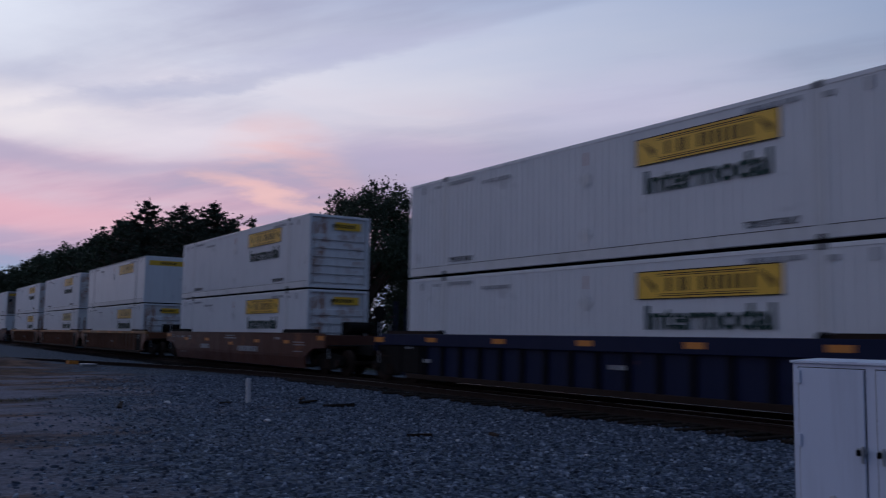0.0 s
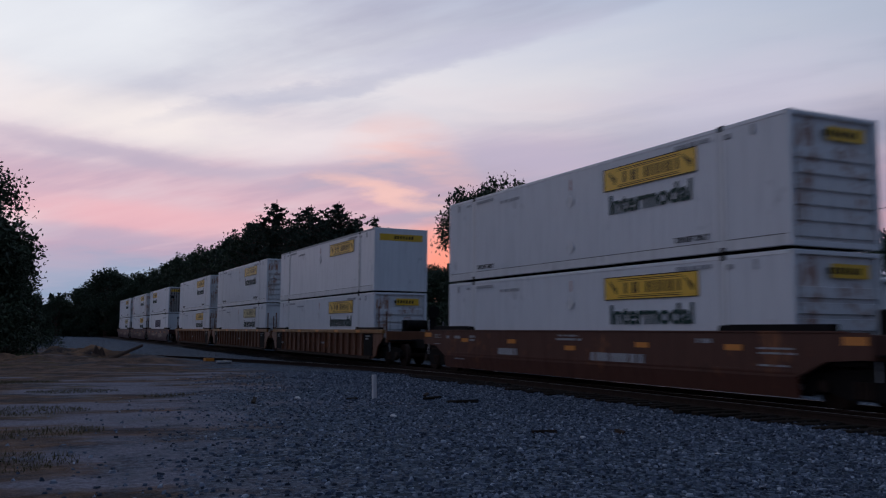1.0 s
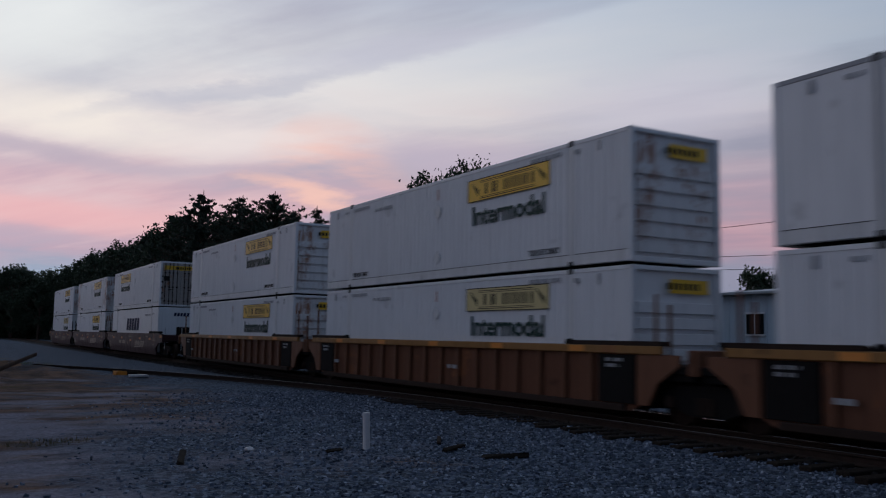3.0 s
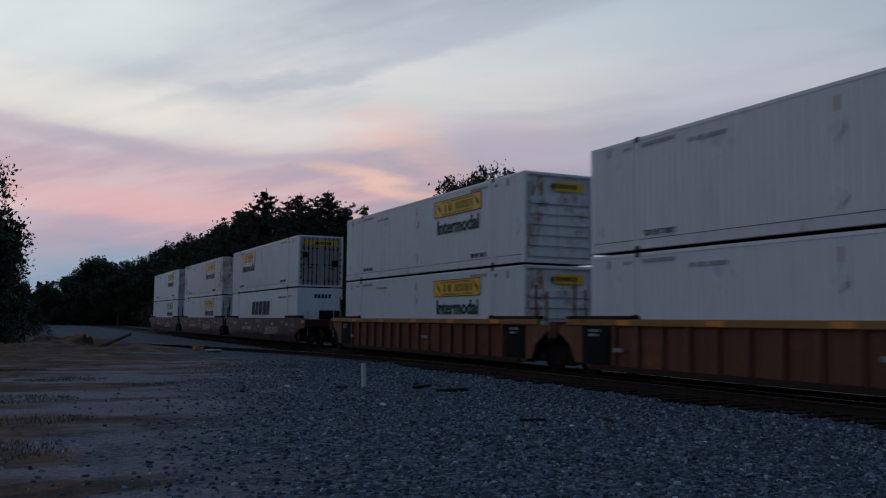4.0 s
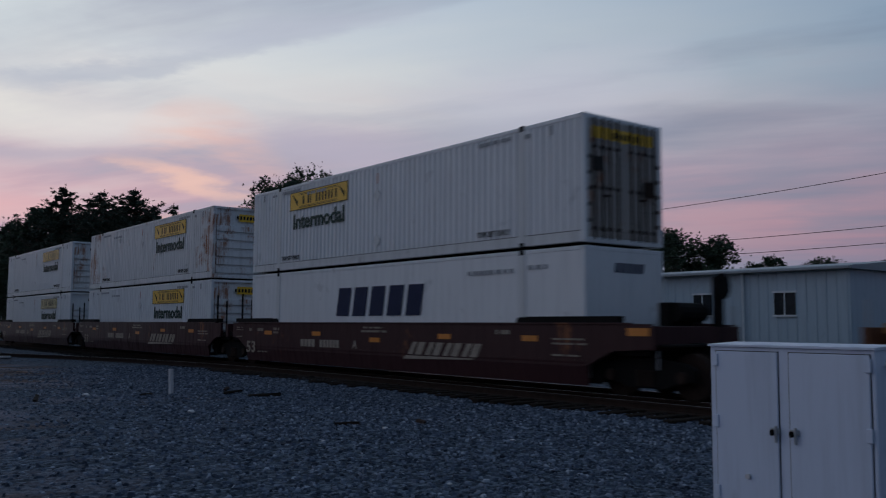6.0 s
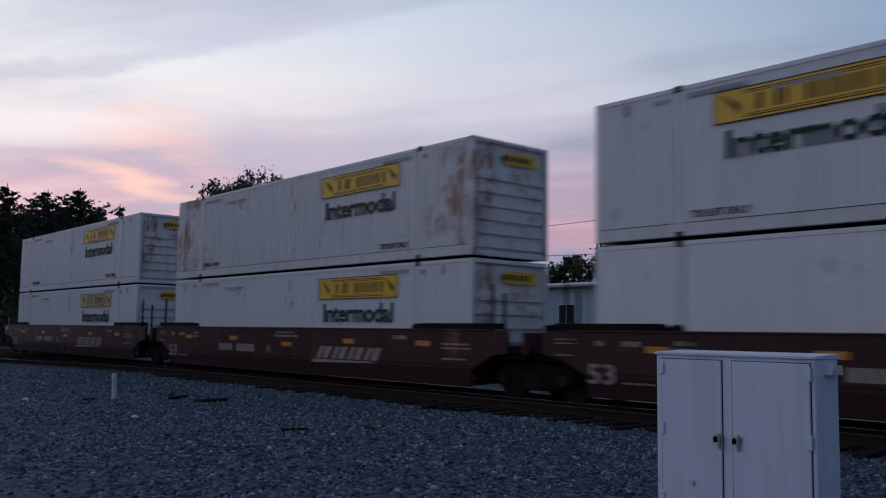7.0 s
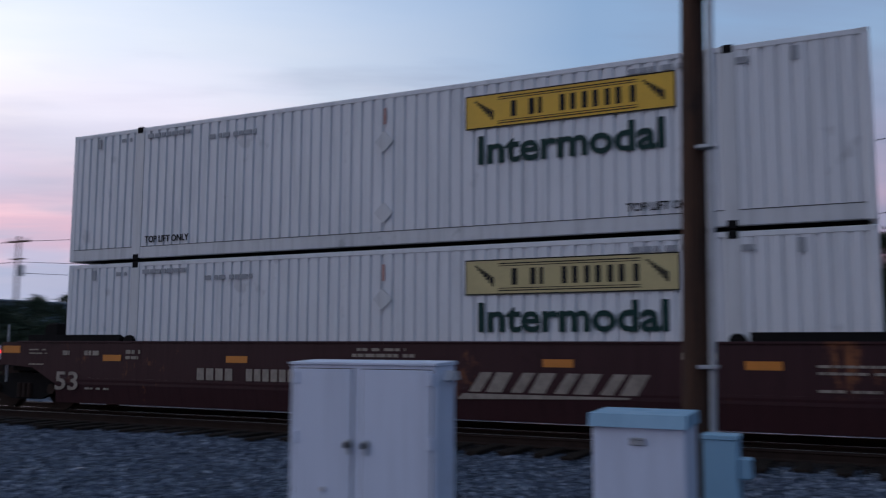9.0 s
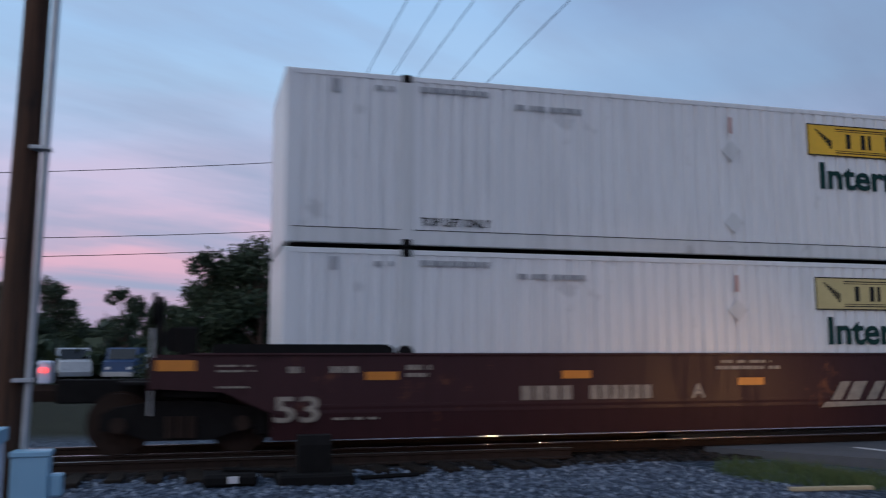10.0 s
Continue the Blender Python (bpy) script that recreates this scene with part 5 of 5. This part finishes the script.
    # behind the building and down the road
    for bearing, away, el, tpl in ((39.5, 95, 2.9, 0), (35.6, 62, 2.9, 1), (37.3, 60, 2.5, 2), (39.0, 61, 3.0, 0), (40.6, 60, 2.6, 1), (41, 92, 3.2, 1), (43.5, 90, 3.3, 2), (46.2, 86, 4.5, 0), (48.6, 84, 5.3, 1), (51.7, 82, 6.3, 2), (54.5, 84, 5.8, 0), (57.5, 85, 4.6, 1), (60.5, 88, 4.3, 2), (63.5, 88, 4.0, 0), (66.5, 85, 3.6, 1), (70, 80, 3.6, 2),
                                   (73, 75, 3.4, 0), (76, 78, 3.3, 1), (79, 80, 4.6, 2), (81.6, 95, 4.9, 0), (85.6, 72, 4.5, 1), (88, 90, 3.6, 2), (90.6, 46, 7.1, 1), (92.2, 47, 6.6, 2), (93.8, 45, 7.8, 0), (96, 48, 6.4, 2), (99, 60, 5.0, 1), (103, 70, 4.6, 0), (108, 70, 4.6, 2)):
        px, py = at_bearing(bearing, away)
        put(oak[tpl], px, py, (eye + 0.25 + away * math.tan(radians(el))) / 12.3, rng.uniform(0, 360))
    for bearing, away, s in ((36.5, 60, 1.0), (38.5, 58, 1.1), (40.5, 56, 1.0), (88.5, 44, 0.8)):
        px, py = at_bearing(bearing, away)
        put(shrub[rng.randrange(2)], px, py, s, rng.uniform(0, 360))
    far_woods("far_woods", "dark far woods along the horizon", [(34, 118, 100, 2.2), (56, 112, 104, 1.0), (80, 112, 75, 0.9)], 61)
    far_woods("valley_woods", "dark far woods where the line runs out of sight", [(-14, 7.6, 235, 1.9), (-2, 5, 225, 1.0)], 62)
    for t in (*oak, airy, *pines, *shrub):
        for o in (*t.children_recursive, t):
            bpy.data.objects.remove(o)


def far_woods(name, label, stretches, seed):
    """Woods too far off to count: ragged sprays over a stretch of bearings, rising some degrees."""
    rng = np.random.default_rng(seed)
    P = []
    for b0, b1, away, rise in stretches:
        n = int(abs(b1 - b0) * away * 2.6)
        b = rng.uniform(b0, b1, n)
        top = rise * (0.72 + 0.22 * np.sin(b * 1.9 + seed) + 0.16 * np.sin(b * 4.7) + 0.08 * np.sin(b * 11.3))
        el = rng.random(n) ** 0.8
        d = away + rng.uniform(-5, 5, n)
        P.append(np.stack([d * np.sin(np.radians(b)), d * np.cos(np.radians(b)), -0.3 + (1.7 + d * np.tan(np.radians(top))) * el], 1))
    P = np.concatenate(P)
    n = len(P)
    v = P[:, None, :] + rng.normal(0, 0.55, (n, 3, 3))
    me = bpy.data.meshes.new(name)
    me.from_pydata(v.reshape(-1, 3).tolist(), [], np.arange(3 * n).reshape(-1, 3).tolist())
    me.materials.append(MAT["leaf"])
    tagged(new(name, me), label, "woods", kind="stuff")


def grass_tufts(name, label, spots, n, seed, mat="grass", tall=1.0):
    rng = np.random.default_rng(seed)
    v, f = [], []
    for x, y, r in spots:
        for _ in range(int(n * r * r)):
            a, d = rng.uniform(0, 6.283), r * math.sqrt(rng.random())
            px, py = x + d * math.cos(a) * 1.5, y + d * math.sin(a)
            g = ground_height(px, py)
            h, lean, w = rng.uniform(0.05, 0.20) * tall, rng.normal(0, 0.05, 2) * tall, rng.uniform(0, 6.283)
            i = len(v)
            v += [(px - 0.008 * math.cos(w), py - 0.008 * math.sin(w), g), (px + 0.008 * math.cos(w), py + 0.008 * math.sin(w), g), (px + lean[0], py + lean[1], g + h)]
            f.append((i, i + 1, i + 2))
    me = bpy.data.meshes.new(name)
    me.from_pydata(v, [], f)
    me.materials.append(MAT[mat])
    tagged(new(name, me), label, "grass", kind="stuff")


# ---------------------------------------------------------------- beyond the track
def long_building():
    b = thing("building", pose(0, 0, 0), "long low pale blue building with metal siding and small windows", "building")
    x0, x1, y0, y1, top = 35.0, 47.0, 18.5, 38.9, 3.85
    fold = [(x0 + 0.2, y0), (x0, y0)]
    for k in range(int((y1 - y0 - 0.2) / 0.45)):
        y = y0 + 0.1 + k * 0.45
        fold += [(x0, y), (x0 - 0.025, y + 0.02), (x0 - 0.025, y + 0.08), (x0, y + 0.10)]
    bm = prism(fold + [(x0, y1), (x0 + 0.2, y1)], "z", -0.4, top)
    part("front_wall", bm, "siding", b, "ribbed pale blue metal wall")
    part("end_wall", box(x0 + 0.2, x1, y1 - 0.2, y1, -0.4, top), "siding", b)
    part("end_wall", box(x0 + 0.2, x1, y0, y0 + 0.2, -0.4, top), "siding", b)
    part("back_wall", box(x1 - 0.2, x1, y0 + 0.2, y1 - 0.2, -0.4, top), "siding", b)
    r = part("roof", prism([(x0 - 0.3, top), (x0 - 0.3, top + 0.14), ((x0 + x1) / 2, top + 0.7), (x1 + 0.3, top + 0.14), (x1 + 0.3, top)], "y", y0 - 0.25, y1 + 0.25), "roof", b, "grey metal roof")
    part("gutter", box(x0 - 0.42, x0 - 0.3, y0 - 0.2, y1 + 0.2, top + 0.0, top + 0.12, 0.02), "roof", r)
    for y in (36.4, 30.8, 25.6, 21.4):
        w = part("window", box(x0 - 0.05, x0 - 0.03, y - 0.5, y + 0.5, 2.0, 2.95), "darkglass", b, "small dark window")
        part("window_frame", prism([(y - 0.58, 1.92), (y + 0.58, 1.92), (y + 0.58, 2.0), (y - 0.58, 2.0)], "x", x0 - 0.09, x0 - 0.02), "truck_white", w)
        part("window_frame", prism([(y - 0.58, 2.95), (y + 0.58, 2.95), (y + 0.58, 3.03), (y - 0.58, 3.03)], "x", x0 - 0.09, x0 - 0.02), "truck_white", w)
        part("mullion", box(x0 - 0.08, x0 - 0.05, y - 0.02, y + 0.02, 2.0, 2.95), "truck_white", w)
    part("door", box(x0 - 0.06, x0 - 0.02, 27.6, 28.6, -0.2, 1.95, 0.01), "truck_white", b)
    part("downpipe", rod((x0 - 0.12, 23.4, -0.2), (x0 - 0.12, 23.4, top), 0.06), "truck_white", b)
    ac = part("cooling_unit", box(x0 - 0.9, x0 - 0.1, 35.6, 36.6, 0.9, 1.5, 0.05), "black", b, "dark cooling unit")


def grey_building():
    b = thing("building", pose(0, 0, 0), "grey-blue metal-clad shed with small chimneys", "building")
    x0, x1, y0, y1, top = 38.0, 50.0, 56.0, 66.0, 4.5
    part("front_wall", box(x0, x0 + 0.2, y0, y1, -0.4, top), "siding2", b)
    for ya, yb in ((y0, y0 + 0.2), (y1 - 0.2, y1)):
        part("end_wall", box(x0 + 0.2, x1, ya, yb, -0.4, top), "siding2", b)
    part("roof", box(x0 - 0.3, x1, y0 - 0.2, y1 + 0.2, top, top + 0.15, 0.03), "roof", b)
    part("downpipe", rod((x0 - 0.1, 59.2, -0.2), (x0 - 0.1, 59.2, top), 0.07), "truck_white", b)
    for y in (62.0, 60.8):
        part("chimney", rod((x0 + 1.5, y, top), (x0 + 1.5, y, top + 0.6), 0.12), "black", b)
    w = part("window", box(x0 - 0.04, x0 - 0.002, 57.0, 58.2, 0.6, 1.7), "darkglass", b)
    part("awning", box(x0 - 0.6, x0 - 0.01, 56.4, 58.8, 1.95, 2.1, 0.02), "black", w)


def line_pole(x, y, top):
    p = thing("line_pole", pose(x, y, 0), "distant dark wooden power pole with crossarm", "utility pole")
    part("shaft", rod((0, 0, -0.5), (0, 0, top), 0.15, 0.10, 10), "polewood", p)
    part("crossarm", box(-0.06, 0.06, -1.15, 1.15, top - 0.45, top - 0.32, 0.01), "polewood", p)
    part("crossarm", box(-0.06, 0.06, -0.7, 0.7, top - 1.7, top - 1.6, 0.01), "polewood", p)
    for k in (-1.05, -0.6, 0.6, 1.05):
        part("insulator", rod((0, k, top - 0.32), (0, k, top - 0.12), 0.05, 0.035), "galv", p)
    part("transformer", rod((0.0, -0.35, top - 2.9), (0.0, -0.35, top - 2.1), 0.22, seg=12), "galv", p)


def street_lamp():
    x, y = at_bearing(76.7, 60)
    z = 1.44 + 60 * math.tan(radians(2.85))
    s = thing("street_lamp", pose(x, y, 0), "far street lamp glowing orange on a pole", "street lamp")
    part("pole", rod((0, 0, -0.4), (0, 0, z + 0.3), 0.09, 0.06), "galv", s)
    part("arm", rod((0, 0, z + 0.28), (-1.0, 0, z + 0.2), 0.04), "galv", s)
    part("head", box(-1.5, -0.9, -0.28, 0.28, z + 0.1, z + 0.25, 0.04), "galv", s)
    part("lens", box(-1.46, -0.94, -0.3, 0.3, z - 0.10, z + 0.1, 0.03), "sodium", s, "glowing orange lens")


def truck(bearing, away, turn, mat, label):
    x, y = at_bearing(bearing, away)
    t = thing("truck", pose(x, y, -0.25, 0, 0, turn), label, "truck", "parked trucks")
    part("cab", prism([(-1.2, 0.7), (1.1, 0.7), (1.1, 1.5), (0.5, 1.65), (0.25, 2.5), (-1.2, 2.5)], "x", -1.1, 1.1), mat, t)
    part("windscreen", prism([(0.52, 1.70), (0.56, 1.70), (0.31, 2.4), (0.27, 2.4)], "x", -0.95, 0.95), "darkglass", t)
    part("bed", box(-1.15, 1.15, -5.2, -1.3, 0.9, 1.15, 0.03), "truck_white", t)
    part("load", box(-1.1, 1.1, -5.0, -1.6, 1.15, 2.0, 0.05), "truck_white", t)
    part("bumper", box(-1.1, 1.1, 1.05, 1.25, 0.45, 0.8, 0.03), "galv", t)
    for sx in (-1, 1):
        for yv in (0.4, -2.4, -4.2):
            part("wheel", rod((sx * 0.82, yv, 0.48), (sx * 1.1, yv, 0.48), 0.48, seg=16), "black", t)
        part("headlight", box(sx * 0.75 - 0.14, sx * 0.75 + 0.14, 1.09, 1.13, 0.95, 1.15, 0.01), "truck_white", t)


def earth_heap():
    h = thing("earth_heap", pose(2.3, 50.5, -0.05) @ Matrix.Diagonal((1.0, 1.0, 1.9, 1)), "heap of reddish earth with a broken stump and logs", "earth heap")
    bm = bmesh.new()
    bmesh.ops.create_grid(bm, x_segments=40, y_segments=24, size=1.0)
    for q in bm.verts:
        q.co.x *= 5.5
        q.co.y *= 3.2
        e = max(0.0, 1 - (q.co.x / 5.4) ** 2 - (q.co.y / 3.1) ** 2)
        q.co.z = -0.36 + 0.72 * e ** 0.7 * (0.75 + 0.6 * noise.noise(Vector((q.co.x * 0.7, q.co.y * 0.7, 5)))) + 0.1 * e * noise.noise(q.co * 3)
    part("mound", bm, "earth", h, "bare reddish earth", True)
    part("log", rod((-1.8, -3.4, -0.05), (1.0, -2.6, 0.05), 0.08, 0.06, 9), "bark", h)
    part("log", rod((1.2, -3.0, -0.1), (3.2, -2.0, 0.35), 0.06, 0.04, 9), "bark", h)
    part("stump", prism([(0.8, -0.2), (1.5, -0.2), (1.45, 0.12), (1.3, 0.30), (1.15, 0.22), (1.0, 0.36), (0.85, 0.15)], "y", -1.5, -1.0), "bark", h)


def car(x, y, turn, label):
    """A plain saloon with its headlamps on."""
    c = thing("car", pose(x, y, -0.1, 0, 0, turn), label, "car", "cars waiting at the crossing")
    part("body", prism([(-2.2, 0.35), (2.2, 0.35), (2.25, 0.62), (2.1, 0.82), (1.0, 0.95), (-1.9, 1.0), (-2.2, 0.85)], "x", -0.88, 0.88), "navy", c)
    part("cabin", prism([(1.0, 0.94), (0.3, 1.42), (-1.2, 1.45), (-1.8, 0.98)], "x", -0.76, 0.76), "darkglass", c)
    for sx in (-1, 1):
        part("headlight", box(sx * 0.65 - 0.14, sx * 0.65 + 0.14, 2.16, 2.26, 0.60, 0.76, 0.02), "headlamp", c, "lit warm headlight")
        for yv in (1.35, -1.35):
            part("wheel", rod((sx * 0.68, yv, 0.32), (sx * 0.9, yv, 0.32), 0.32, seg=18), "black", c)


signal_cabinet()
junction_box()
car(23.65, -7.7, 90, "dark car waiting with lit headlights beyond the crossing")
car(3.2, -13.6, -90, "dark car waiting with lit headlights before the crossing")
utility_pole()
small_post()
debris()
switch_machine()
earth_heap()
long_building()
grey_building()
px, py = at_bearing(38.1, 71)
line_pole(px, py, 9.25)
line_pole(px + 1, py - 62, 11.9)
line_pole(px, py + 60, 9.2)
cables("power_line", "thin dark power line along the far side", [((px, py + 60, z), (px, py, z), 0.5) for z in (8.9, 7.4)] + [((px, py, z), (px + 1, py - 62, e), 1.2) for z, e in ((8.9, 11.6), (7.4, 8.0), (6.6, 7.1))], 0.018)
cables("overhead_cable", "thin dark cable crossing over the railway", [((-22, y, 9.3), (75, y - 1.0, 9.3), 0.2) for y in (-3.7, -4.4, -5.1, -6.1, -7.1)], 0.011)
street_lamp()
truck(82.8, 70, 110, "truck_white", "parked white truck with pale load")
truck(85.7, 68, 75, "truck_blue", "parked blue and white truck")
grass_tufts("verge_grass", "short green grass at the edge of the road", [(11.4, -8.3, 0.9), (10.4, -8.9, 0.6)], 2600, 5)
grass_tufts("far_grass", "dim green grass at the end of the lot", [(-1, 57, 4.5), (3, 60, 3.0), (-6, 55, 4)], 160, 6)
grass_tufts("dry_weeds", "patches of dry yellowish weeds on bare earth", [(-1.6, 9.5, 0.8), (-0.6, 12.5, 0.9), (0.2, 15.5, 0.7), (-2.4, 17, 1.3), (-0.2, 20, 1.0), (-3.5, 24, 1.6), (1.2, 26, 0.8), (-1, 31, 1.4), (3.4, 24, 0.5), (-4, 13, 1.2)], 1100, 9, "weed", 0.38)
stick = link_mesh("sawn_stick", box(-0.55, 0.55, -0.04, 0.04, 0, 0.05, 0.008), "plank")
stick.matrix_basis = pose(9.8, -7.75, ground_height(9.8, -7.75) + 0.03, 0, 0, 82)
tagged(stick, "pale sawn stick lying in the grass", "stick")
woods()


# ---------------------------------------------------------------- what moves
def motions():
    """The train rolls past at a steady 17.6 metres a second; its wheels turn with it."""
    log = [(0.0, -1.05), (1.0, -18.96), (1.5, -27.70), (2.0, -35.75), (2.5, -45.55), (3.2, -58.05), (4.5, -81.10), (5.5, -97.93), (7.5, -133.35), (8.7, -154.31), (9.5, -168.11), (10.0, -176.86)]

    def run(t):
        return float(np.interp(t, [a for a, _ in log], [b for _, b in log]))

    for ob, x, y, z in MOVING:
        walk(ob, [(t, pose(x, y + s, z)) for t, s in log])
    for w, y in TURNING:
        walk(w, [(k / FPS, pose(0, y, 0.46, math.degrees(-run(k / FPS) / 0.46) % 360)) for k in range(301)])


motions()
